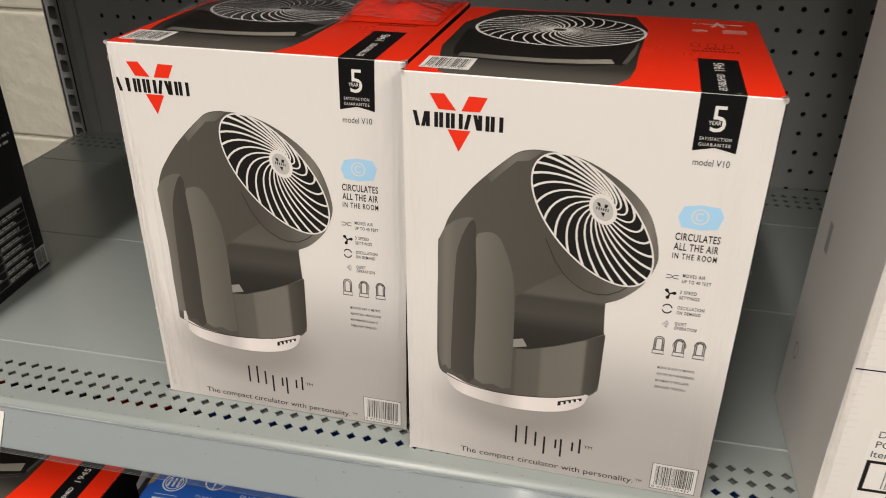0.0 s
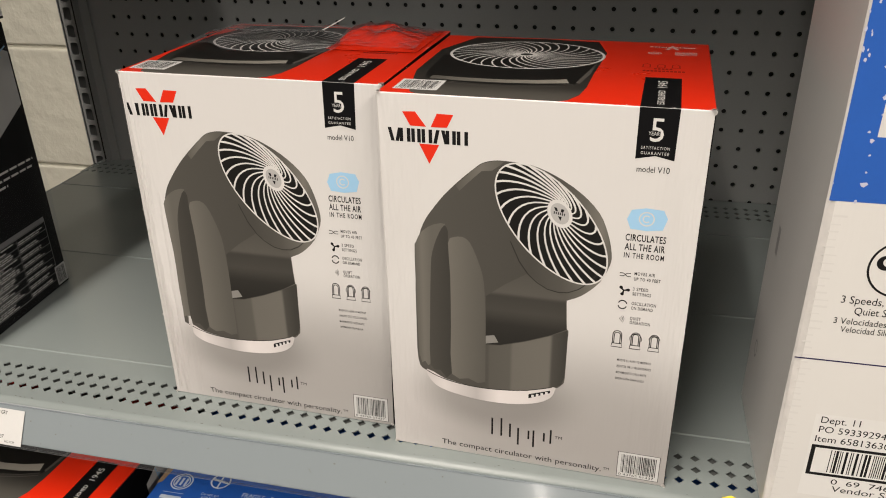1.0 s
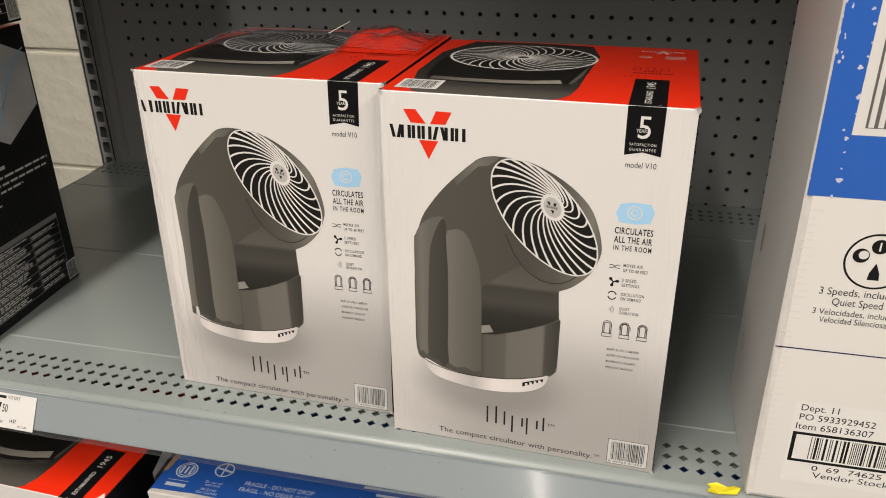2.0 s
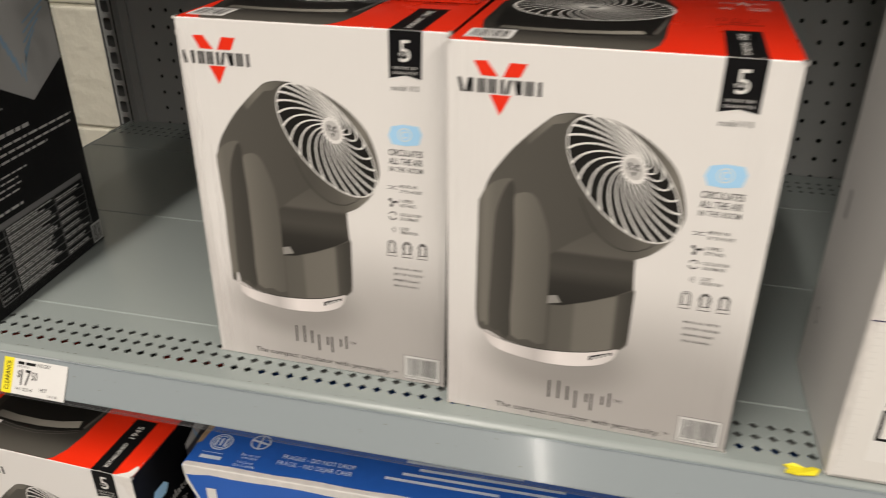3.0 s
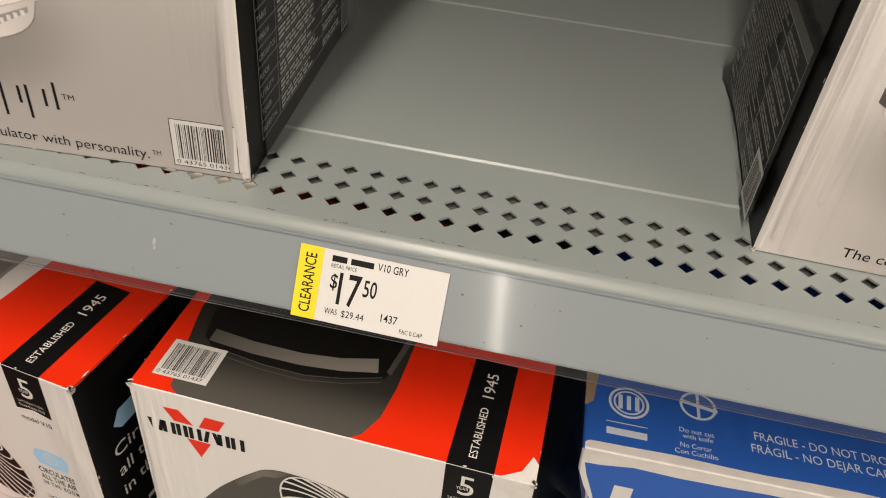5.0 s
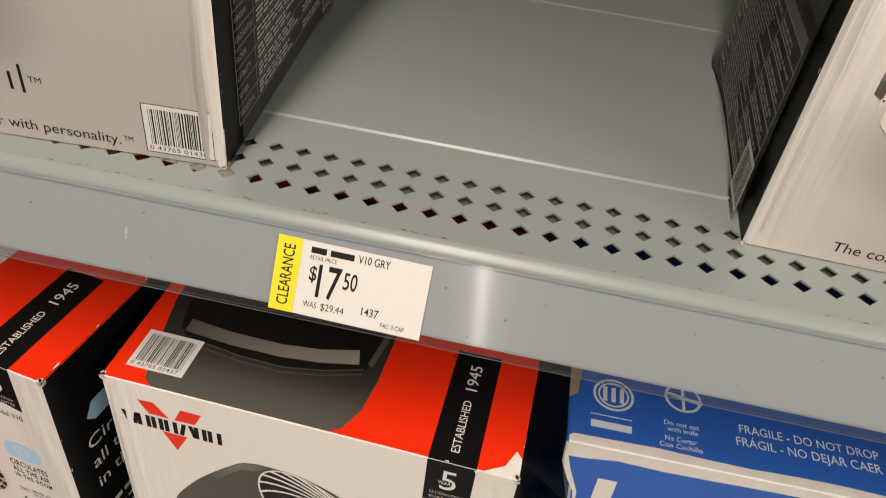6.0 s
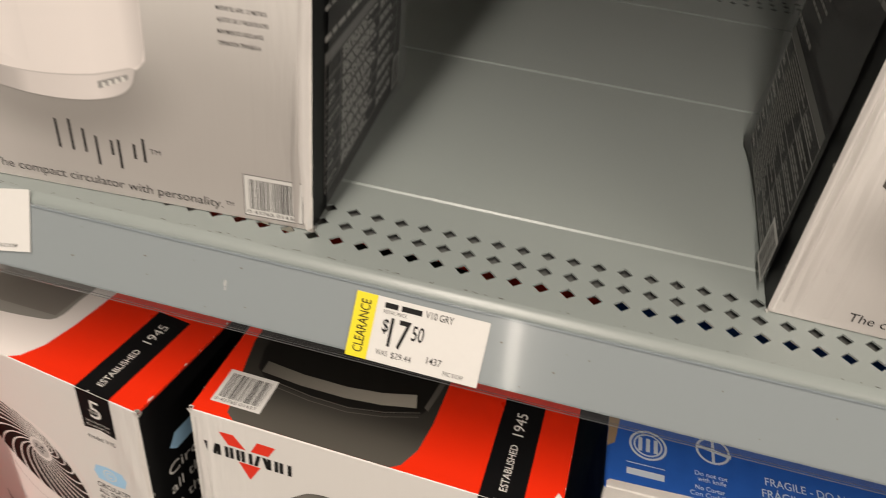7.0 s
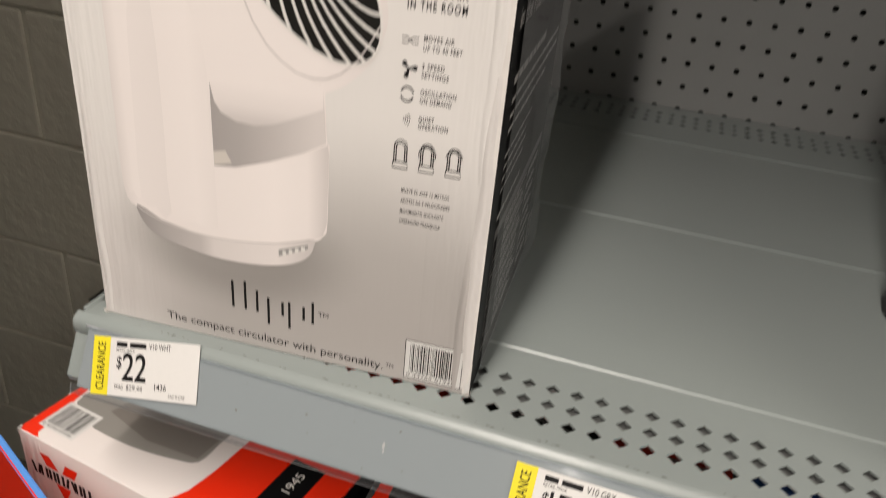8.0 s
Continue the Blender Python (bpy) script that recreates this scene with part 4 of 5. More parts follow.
def top_art(b, tone, digits):
    f = Face((0, 0, BH), (1, 0, 0), (0, 1, 0))

    def q(pts):
        return [(u * BW, v * BD) for u, v in pts]

    base = FAN[tone][0]
    tones = PRINT[tone]
    left = [(0.04, 0.7), (0.042, 0.331), (0.055, 0.252), (0.1, 0.024), (0.126, 0.002)] if tone == "grey" else [(0.03, 0.7), (0.03, 0.3), (0.04, 0.2), (0.068, 0.02), (0.09, 0.002)]
    bm = bmesh.new()
    f.poly(bm, q(left + [(0.56, 0.002), (0.585, 0.022), (0.612, 0.09), (0.624, 0.2), (0.628, 0.39), (0.645, 0.75), (0.6, 0.96), (0.4, 0.985), (0.12, 0.97)]), 0.0005)
    pic = part("printed_fan_top", bm, tones["lid"], b, tone + " fan seen from above printed on the lid")
    if tone == "grey":
        bm = bmesh.new()
        f.poly(bm, q([(0.085, 0.3), (0.1, 0.225), (0.13, 0.195), (0.177, 0.18), (0.28, 0.168), (0.391, 0.166), (0.49, 0.185), (0.585, 0.222), (0.6, 0.26), (0.61, 0.38), (0.62, 0.6), (0.35, 0.5), (0.07, 0.6)]), 0.0007)
        part("printed_recess", bm, FAN["grey"][3], pic)
        bm = bmesh.new()
        f.poly(bm, q([(0.116, 0.212), (0.24, 0.2), (0.37, 0.201), (0.47, 0.214), (0.565, 0.24), (0.552, 0.293), (0.46, 0.262), (0.361, 0.247), (0.23, 0.247), (0.116, 0.261)]), 0.0009)
        part("printed_band", bm, print_ramp("lid_band", "X", BW, [(0.1, 0.08), (0.2, 0.13), (0.4, 0.21), (0.55, 0.27)]), pic, "pale grey band")
        for d, wide in ((0.0, 0.0007), (-0.018, 0.0006)):
            bm = bmesh.new()
            f.strip(bm, q([(0.17, 0.186 + d), (0.28, 0.17 + d), (0.391, 0.168 + d), (0.49, 0.19 + d), (0.58, 0.226 + d)]), wide, 0.0009)
            part("printed_line", bm, base, pic)
        bm = bmesh.new()
        f.poly(bm, q([(0.585, 0.25), (0.598, 0.24), (0.618, 0.38), (0.625, 0.56), (0.61, 0.45)]), 0.0009)
        part("printed_facet", bm, base, pic)
    else:
        bm = bmesh.new()
        f.poly(bm, smooth_loop(q([(0.05, 0.2), (0.156, 0.14), (0.28, 0.132), (0.391, 0.143), (0.5, 0.17), (0.559, 0.201), (0.56, 0.3), (0.54, 0.45), (0.35, 0.5), (0.1, 0.48), (0.055, 0.33)]), 3), 0.0007)
        part("printed_recess", bm, FAN["grey"][4], pic)
        bm = bmesh.new()
        f.poly(bm, q([(0.175, 0.225), (0.363, 0.185), (0.548, 0.21), (0.548, 0.34), (0.38, 0.31), (0.2, 0.34)]), 0.0009)
        part("printed_band", bm, mat("lid_shadow_print", (0.17, 0.155, 0.14), 0.42), pic)
    c = (0.365 * BW, 0.668 * BD)
    bm = bmesh.new()
    f.disc(bm, *c, 0.28 * BW, 0.246 * BD, 0.0008, 40)
    part("printed_grille", bm, FAN["grey"][3], pic)
    bm = bmesh.new()
    f.ring(bm, *c, 0.28 * BW, 0.246 * BD, 0.965, 0.0012, 48)
    bmesh.ops.recalc_face_normals(bm, faces=bm.faces)
    part("printed_rim", bm, WHITE_INK, pic)
    for k in range(30):
        t0 = math.tau * k / 30
        path = []
        for step in range(8):
            r, t = 0.08 + 0.9 * step / 7, t0 + 0.9 * step / 7
            path.append((c[0] + 0.28 * BW * r * math.cos(t), c[1] + 0.246 * BD * r * math.sin(t)))
        bm = bmesh.new()
        f.strip(bm, path, 0.0013, 0.001)
        part("printed_blade", bm, WHITE_INK, pic)
    bm = bmesh.new()
    f.rect(bm, 0.793 * BW, 0.0, 0.905 * BW, 0.385 * BD, 0.0005)
    rib = part("guarantee_ribbon", bm, BLACK, b, "black ribbon running onto the lid")
    bm = bmesh.new()
    write(f, bm, "ESTABLISHED", 0.858 * BW, 0.035 * BD, 0.172 * BD, 0.0195 * BW, 0.0007, 90)
    write(f, bm, "1945", 0.863 * BW, 0.245 * BD, 0.092 * BD, 0.029 * BW, 0.0007, 90)
    part("ribbon_writing", bm, WHITE_INK, rib)
    dark_red = mat("dark_red_ink", (0.25, 0.01, 0.005), 0.4)
    for u in (0.79, 0.838, 0.886):
        bm = bmesh.new()
        x, y = u * BW, 0.545 * BD
        f.strip(bm, [(x - 0.0026, y), (x - 0.0026, y + 0.0075), (x, y + 0.0105), (x + 0.0026, y + 0.0075), (x + 0.0026, y)], 0.0008, 0.0006)
        f.strip(bm, [(x - 0.0034, y - 0.0008), (x + 0.0034, y - 0.0008)], 0.0009, 0.0006)
        bmesh.ops.recalc_face_normals(bm, faces=bm.faces)
        part("arch_sign", bm, dark_red, b)
    bm = bmesh.new()
    for v, u0, u1 in ((0.51, 0.815, 0.865), (0.475, 0.78, 0.91), (0.9, 0.8, 0.9)):
        a = u0
        while a < u1:
            f.rect(bm, a * BW, v * BD, (a + 0.009) * BW, (v + 0.02) * BD, 0.0005)
            a += 0.0125
    part("small_print", bm, dark_red, b)["kind"] = "stuff"
    pink = mat("pale_pink_ink", (0.72, 0.42, 0.38), 0.4)
    bm = bmesh.new()
    f.poly(bm, q([(0.845, 0.86), (0.858, 0.86), (0.87, 0.9), (0.882, 0.86), (0.895, 0.86), (0.87, 0.95)]), 0.0006)
    f.rect(bm, 0.79 * BW, 0.9 * BD, 0.95 * BW, 0.918 * BD, 0.0005)
    part("lid_mark", bm, pink, b, "pale plain mark on the lid")
    bm = bmesh.new()
    f.ring(bm, 0.81 * BW, 0.79 * BD, 0.0055, 0.0042, 0.8, 0.0006, 24)
    f.rect(bm, 0.795 * BW, 0.783 * BD, 0.825 * BW, 0.797 * BD, 0.0006)
    bmesh.ops.recalc_face_normals(bm, faces=bm.faces)
    part("round_mark", bm, pink, b)
    bm = bmesh.new()
    for k in range(4):
        f.rect(bm, 0.88 * BW, (0.765 + 0.016 * k) * BD, 0.955 * BW, (0.773 + 0.016 * k) * BD, 0.0005)
    part("small_print", bm, pink, b)["kind"] = "stuff"
    barcode(f, b, 0.037 * BW, 0.05 * BD, 0.18 * BW, 0.188 * BD, 0.0012, digits, 9)


def side_art(b, left):
    """White table and lines of print on the black sides; the left inks carry the wrap's dimming."""
    f = Face((0, BD, 0), (0, -1, 0), (0, 0, 1)) if left else Face((BW, 0, 0), (0, 1, 0), (0, 0, 1))
    W, H = BD, BH
    h = 0.0005
    if not left:
        bm = bmesh.new()
        f.poly(bm, [(0.7 * W, 0.615 * H), (0.985 * W, 0.715 * H), (0.985 * W, 0.9 * H), (0.7 * W, 0.985 * H), (0.43 * W, 0.9 * H), (0.43 * W, 0.71 * H)], h)
        hexa = part("white_hexagon", bm, PAPER, b, "white hexagon with a pale blue airflow drawing")
        bm = bmesh.new()
        for k in range(7):
            f.strip(bm, [((0.68 + 0.012 * k * s) * W + 0.0035 * s * k * q, (0.68 + 0.03 * k) * H + 0.009 * q) for q in (0, 1, 2) for s in (1,)], 0.0016, h + 0.0002)
            f.strip(bm, [((0.66 - 0.02 * k) * W - 0.002 * q, (0.7 + 0.026 * k) * H + 0.01 * q) for q in (0, 1, 2)], 0.0016, h + 0.0002)
        bmesh.ops.recalc_face_normals(bm, faces=bm.faces)
        part("airflow_drawing", bm, PALE_BLUE, hexa)
        bm = bmesh.new()
        f.poly(bm, [(0.1 * W, 0.83 * H), (0.13 * W, 0.81 * H), (0.21 * W, 0.81 * H), (0.24 * W, 0.835 * H), (0.21 * W, 0.86 * H), (0.13 * W, 0.86 * H)], h)
        part("blue_lozenge", bm, PALE_BLUE, b)
        for body, v, w in (("Circulate", 0.748, 0.31), ("all the air", 0.69, 0.29), ("in the room.", 0.63, 0.38)):
            bm = bmesh.new()
            write(f, bm, body, 0.08 * W, v * H, w * W, 0.032 * H, h)
            part("side_headline", bm, WHITE_INK, b)
    bm = bmesh.new()
    rnd = random.Random(12 if left else 11)
    for v, w, t in ((0.545, 0.52, 0.013), (0.515, 0.86, 0.008), (0.49, 0.84, 0.008), (0.466, 0.62, 0.008), (0.425, 0.42, 0.006), (0.405, 0.34, 0.006), (0.385, 0.36, 0.006), (0.365, 0.33, 0.006), (0.315, 0.33, 0.009)):
        a = 0.1
        while a < 0.1 + w:
            d = rnd.uniform(0.03, 0.075)
            f.rect(bm, a * W, v * H, min(a + d, 0.1 + w) * W, (v + t) * H, h)
            a += d + 0.012
    # left inks are set darker to paint in the dulling of the wrap
    part("side_print", bm, mat("white_ink_by_side", (0.2, 0.195, 0.185) if left else (0.68, 0.665, 0.63), 0.45), b)
    # table: grey head row, ruled lines, names and bars
    bm = bmesh.new()
    f.rect(bm, 0.1 * W, 0.278 * H, 0.92 * W, 0.296 * H, h)
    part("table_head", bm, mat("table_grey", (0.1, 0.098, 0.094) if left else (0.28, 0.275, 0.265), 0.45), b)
    bm = bmesh.new()
    for k in range(9):
        v = 0.035 + 0.03 * k
        f.rect(bm, 0.1 * W, v * H, 0.92 * W, (v + 0.0022) * H, h)
    for u in (0.1, 0.24, 0.66, 0.916):
        f.rect(bm, u * W, 0.036 * H, (u + 0.004) * W, 0.28 * H, h + 0.0001)
    part("table_grid", bm, GREY_INK, b)["kind"] = "stuff"
    bm = bmesh.new()
    for k, body in enumerate(("PEDESTAL", "TOWER", "UTILITY", "FLOOR", "CIRCULATOR", "WINDOW", "TABLE")):
        write(f, bm, body, 0.112 * W, (0.046 + 0.03 * k) * H, min(0.0135 * len(body), 0.12) * W, 0.009 * H, h)
    part("table_names", bm, WHITE_INK, b)
    bm = bmesh.new()
    for k in range(8):
        for u0, u1, lines in ((0.26, 0.64, 3), (0.67, 0.9, 2)):
            for q in range(lines):
                a, end = u0, u0 + (u1 - u0) * rnd.uniform(0.6, 1)
                v = 0.0405 + 0.03 * k + 0.0078 * q
                while a < end:
                    d = rnd.uniform(0.02, 0.06)
                    f.rect(bm, a * W, v * H, min(a + d, end) * W, (v + 0.0046) * H, h)
                    a += d + 0.008
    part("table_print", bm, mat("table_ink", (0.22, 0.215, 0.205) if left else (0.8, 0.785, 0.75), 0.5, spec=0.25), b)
    if left:
        barcode(f, b, 0.8 * W, 0.02 * H, 0.93 * W, 0.105 * H, 0.0009, "", 7)
    else:
        barcode(f, b, 0.9 * W, 0.008 * H, 0.995 * W, 0.085 * H, 0.0009, "", 6)


def fan_box(tone, digits, label, at, seed=1):
    b = thing("fan_box", label, "product box", "boxed desk fans", at=at)
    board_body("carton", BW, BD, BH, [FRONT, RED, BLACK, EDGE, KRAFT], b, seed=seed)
    front_art(b, tone, digits)
    top_art(b, tone, digits)
    side_art(b, False)
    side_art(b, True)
    return b


grey_box = fan_box("grey", "0 43765 01437", "white and red carton of a grey desk fan on the shelf", pose(0.2145, 0.0217, 1.0004, 0, 0, -2.3))
box_a = fan_box("grey", "0 43765 01437", "dented carton of a grey desk fan, torn wrap on its lid", pose(-0.0075, 0.0459, 1.0004, 0, 0, -1.7), 4)
box_a.scale.x = 0.977
box_c = copy_thing(grey_box, pose(-0.2908, -0.0145, 0.5915, 0, 0, -1.85))
box_c.scale.x = 0.972
tagged(box_c, "carton of a grey desk fan on the lower shelf")
bm = bmesh.new()
ff = Face((0, 0, 0), (1, 0, 0), (0, 0, 1))
tt = Face((0, 0, BH), (1, 0, 0), (0, 1, 0))
ff.poly(bm, U([(0.9, 0.998), (0.915, 0.972), (0.95, 0.955), (0.957, 0.925), (0.985, 0.91), (0.999, 0.885), (0.999, 0.998)]), 0.0014)
tt.poly(bm, [(0.918 * BW, 0.0), (BW, 0.0), (BW, 0.012), (0.985 * BW, 0.016), (0.965 * BW, 0.006)], 0.0012)
part("torn_corner", bm, EDGE, box_c, "torn white board at the corner")
white_box = fan_box("white", "0 43765 01436", "white, red and black carton of a white desk fan", pose(-0.4464, 0.0124, 1.0004, 0, 0, 3.75), 2)
white_box.scale.x = 0.973
bm = bmesh.new()
rnd = random.Random(44)
inner = [(BW - 0.0032 - 0.0016 * math.sin(17 * k / 20) - rnd.uniform(0, 0.0014), BH * k / 20) for k in range(21)]
ff.poly(bm, [(BW - 0.0002, 0.0)] + [(BW - 0.0002, BH)] + inner[::-1], 0.0004)
part("crushed_edge", bm, EDGE, white_box, "crushed pale board edge")
bm = bmesh.new()
ff.poly(bm, [(0.986 * BW, 0.0), (0.999 * BW, 0.0), (0.999 * BW, 0.012), (0.993 * BW, 0.007), (0.989 * BW, 0.009)], 0.0016)
part("torn_corner", bm, PAPER, white_box, "frayed white corner")
top_box = copy_thing(white_box, pose(-0.448, 0.018, 1.0004 + BH + 0.003, 0, 0, 2.8))
tagged(top_box, "carton of a white desk fan stacked on another carton")
box_d = copy_thing(white_box, pose(-0.5271, 0.0055, 0.5915, 0, 0, -8.8))
tagged(box_d, "carton of a white desk fan turned slightly on the lower shelf")


grey_box.scale.x = 0.988


def torn_wrap():
    """Crumpled clear film over the dented carton's lid, with a lifted red flap at its back."""
    bm = bmesh.new()
    nx, ny = 40, 26
    grid = []
    for j in range(ny + 1):
        row = []
        for i in range(nx + 1):
            x, y = 0.006 + 0.14 * i / nx, 0.085 + (BD - 0.092) * j / ny + 0.012 * math.sin(i * 0.31) * (1 - j / ny)
            lift = 0.5 + 0.5 * noise.noise(Vector((x * 28, y * 34, 3.1)))
            ridge = max(0.0, 1 - abs(y - 0.11 - 0.25 * (x - 0.1) ** 2) / 0.02) * 0.006
            e = min(i, nx - i, j, ny - j) / 5
            row.append(bm.verts.new((x, y, BH + 0.0022 + min(e, 1) * (0.0075 * lift + 0.0025 * abs(noise.noise(Vector((x * 90, y * 70, 1)))) + ridge))))
        grid.append(row)
    for j in range(ny):
        for i in range(nx):
            bm.faces.new((grid[j][i], grid[j][i + 1], grid[j + 1][i + 1], grid[j + 1][i]))
    finish("torn_wrap", bm, FILM, box_a, "crumpled clear plastic wrap", True)
    bm = bmesh.new()
    nx, ny = 44, 30
    grid = []
    for j in range(ny + 1):
        row = []
        for i in range(nx + 1):
            x, y = 0.136 + 0.08 * i / nx, 0.097 + 0.09 * j / ny
            s, t = math.sin(math.pi * (i / nx) ** 0.7) ** 0.8, math.sin(math.pi * (j / ny) ** 1.1) ** 1.2
            row.append(bm.verts.new((x, y, BH + 0.0007 + s * t * (0.0105 + 0.0045 * noise.noise(Vector((x * 45, y * 60, 7))) + 0.0028 * abs(noise.noise(Vector((x * 120, y * 95, 0))))))))
        grid.append(row)
    for j in range(ny):
        for i in range(nx):
            bm.faces.new((grid[j][i], grid[j][i + 1], grid[j + 1][i + 1], grid[j + 1][i]))
    hump = [[v.co.copy() for v in row] for row in grid]
    finish("lifted_flap", bm, mat("crumpled_red_gloss", (0.82, 0.028, 0.006), 0.2, grain=0.1, grain_size=160, stain=0.1, bump=0.4, relief=0.0012, coat=0.8), box_a, "bulging torn red lid flap", True)
    # its own clear film, finely crinkled
    bm = bmesh.new()
    film = [[bm.verts.new(c + Vector((0, -0.0004, 0.0008 + 0.0026 * abs(noise.noise(Vector((c.x * 95 + c.y * 30, c.y * 150, 4.0))))))) for c in row[2:-2]] for row in hump[2:-2]]
    for low, high in zip(film, film[1:]):
        for i in range(len(low) - 1):
            bm.faces.new((low[i], low[i + 1], high[i + 1], high[i]))
    finish("flap_wrap", bm, FILM, box_a, "crinkled clear film over the lid flap")
    # white strip painted in for a thin glint on the film
    bm = bmesh.new()
    p = [Vector((0.118, 0.132, BH + 0.008)), Vector((0.13, 0.128, BH + 0.014)), Vector((0.146, 0.12, BH + 0.022))]
    for a, c in zip(p, p[1:]):
        d = Vector((0.0, 0.0009, 0.0006))
        bm.faces.new([bm.verts.new(v) for v in (a - d, c - d * 0.6, c + d * 0.6, a + d)])
    part("film_glint", bm, WHITE_INK, box_a, "white strip for a glint on torn film")


torn_wrap()


def worn_edges(b, w, d, h, seed, spots):
    """Specks of bare board along a carton's edges, and small frayed bits at its corners."""
    rnd = random.Random(seed)
    front, top = Face((0, 0, 0), (1, 0, 0), (0, 0, 1)), Face((0, 0, h), (1, 0, 0), (0, 1, 0))
    right, left = Face((w, 0, 0), (0, 1, 0), (0, 0, 1)), Face((0, d, 0), (0, -1, 0), (0, 0, 1))
    bm = bmesh.new()

    def speck(f, a, c, ra, rc):
        f.poly(bm, [(a + ra * rnd.uniform(0.35, 1) * math.cos(math.tau * i / 7), c + rc * rnd.uniform(0.35, 1) * math.sin(math.tau * i / 7)) for i in range(7)], 0.003)

    for k in range(spots):
        r = 0.0002 + 0.0008 * rnd.random() ** 3
        q = rnd.choice((0, 0, 1, 1, 2, 3, 4))
        if q == 0:
            speck(top, w - 0.6 * r, rnd.uniform(0.001, d), r, r * rnd.uniform(1, 4))
        elif q == 1:
            speck(right, 0.5 * r, rnd.uniform(0.001, h - 0.001), r, r * rnd.uniform(1, 4))
        elif q == 2:
            speck(left, d - 0.5 * r, rnd.uniform(0.001, h - 0.001), r, r * rnd.uniform(1, 4))
        elif q == 3:
            speck(top, 0.6 * r, rnd.uniform(0.001, d), r, r * rnd.uniform(1, 4))
        else:
            speck(top, rnd.uniform(0, w), 0.5 * r, r * rnd.uniform(1, 3), r)
    for f, a, c in ((front, 0.001, 0.001), (front, w - 0.001, 0.001), (front, w - 0.001, h - 0.001), (front, 0.001, h - 0.001), (top, 0.001, 0.001), (top, w - 0.001, 0.001), (right, 0.001, h - 0.001), (right, 0.001, 0.001)):
        for k in range(5):
            speck(f, a + rnd.uniform(-0.0008, 0.0008), c + rnd.uniform(-0.0008, 0.0008), rnd.uniform(0.0008, 0.0022), rnd.uniform(0.0008, 0.0022))
    part("edge_wear", bm, EDGE, b)["kind"] = "stuff"


for k, carton in enumerate((grey_box, box_a, box_c, white_box, box_d)):
    worn_edges(carton, BW, BD, BH, 50 + k, (26, 60, 34, 44, 70)[k])


def creased_edge(b, folds, seed):
    """Upright folds along a dented carton's edge: low ridges standing out of the board."""
    f = Face((0, 0, 0), (1, 0, 0), (0, 0, 1))
    rnd = random.Random(seed)
    for x0, z0, z1, wide, high, paler in folds:
        bm = bmesh.new()
        rows = []
        n = 26
        for k in range(n + 1):
            q = k / n
            z = z0 + (z1 - z0) * q
            x = x0 + 0.0016 * noise.noise(Vector((z * 30, x0 * 900, 0)))
            s_ = math.sin(math.pi * min(max(q, 0.02), 0.98)) ** 0.5
            rows.append([bm.verts.new(f.at(x + u * wide * (0.4 + 0.6 * s_), z, 0.0003 + c * high * s_ * rnd.uniform(0.75, 1.1))) for u, c in ((-0.5, 0), (-0.3, 0.45), (-0.12, 0.85), (0.05, 1), (0.2, 0.7), (0.34, 0.3), (0.5, 0))])
        for p, r in zip(rows, rows[1:]):
            for k in range(6):
                bm.faces.new((p[k], p[k + 1], r[k + 1], r[k]))
        finish("crease", bm, PALE_FOLD if paler else FRONT, b, "", True)


creased_edge(box_a, [(0.0036, 0.002, 0.289, 0.006, 0.009, True), (0.0098, 0.008, 0.235, 0.0068, 0.0125, False), (0.0165, 0.003, 0.12, 0.0062, 0.008, False), (0.0135, 0.17, 0.292, 0.005, 0.006, False),
                     (0.0235, 0.03, 0.2, 0.007, 0.0075, False), (0.0315, 0.004, 0.085, 0.006, 0.004, False)], 77)
creased_edge(white_box, [(BW - 0.0042, 0.004, 0.17, 0.0062, 0.008, True), (BW - 0.0088, 0.002, 0.09, 0.005, 0.0045, False), (BW - 0.0065, 0.12, 0.28, 0.005, 0.005, False), (0.004, 0.002, 0.13, 0.005, 0.005, True)], 78)
creased_edge(box_c, [(0.004, 0.15, 0.292, 0.006, 0.007, True), (0.0105, 0.19, 0.285, 0.005, 0.004, False)], 79)


def side_film(b, x, out):
    """Loose clear wrap along a carton's black side, bunched towards its rear edge."""
    bm = bmesh.new()
    nu, nv = 26, 40
    grid = []
    for j in range(nv + 1):
        row = []
        for i in range(nu + 1):
            y, z = 0.02 + (BD - 0.02) * i / nu, 0.003 + (BH - 0.012) * j / nv
            rear = max(0.0, (i / nu - 0.55) / 0.45)
            bulge = 0.0012 + 0.0065 * rear * (0.5 + 0.5 * noise.noise(Vector((y * 20, z * 26, 2.0)))) + 0.0022 * abs(noise.noise(Vector((y * 75 + z * 40, z * 55, 5.0)))) * (0.35 + rear)
            row.append(bm.verts.new((x + out * bulge, y, z)))
        grid.append(row)
    for j in range(nv):
        for i in range(nu):
            loop = (grid[j][i], grid[j + 1][i], grid[j + 1][i + 1], grid[j][i + 1])
            bm.faces.new(loop if out < 0 else loop[::-1])
    finish("side_wrap", bm, FILM, b, "wrinkled clear wrap over the black side", True)


side_film(box_a, 0.0, -1)
side_film(white_box, BW, 1)


def slump(b, lean, crush):
    """A squeezed carton: its top leans sideways and its upright edge is crushed inwards."""
    for ob in b.children_recursive:
        for v in ob.data.vertices:
            if ob.name.startswith(("carton", "crease", "edge_wear", "side_wrap")) and v.co.x < 0.012:
                v.co.x += crush * (1 - max(v.co.x, 0) / 0.012)
            v.co.x += lean * v.co.z


slump(box_a, 0.018, 0.0045)


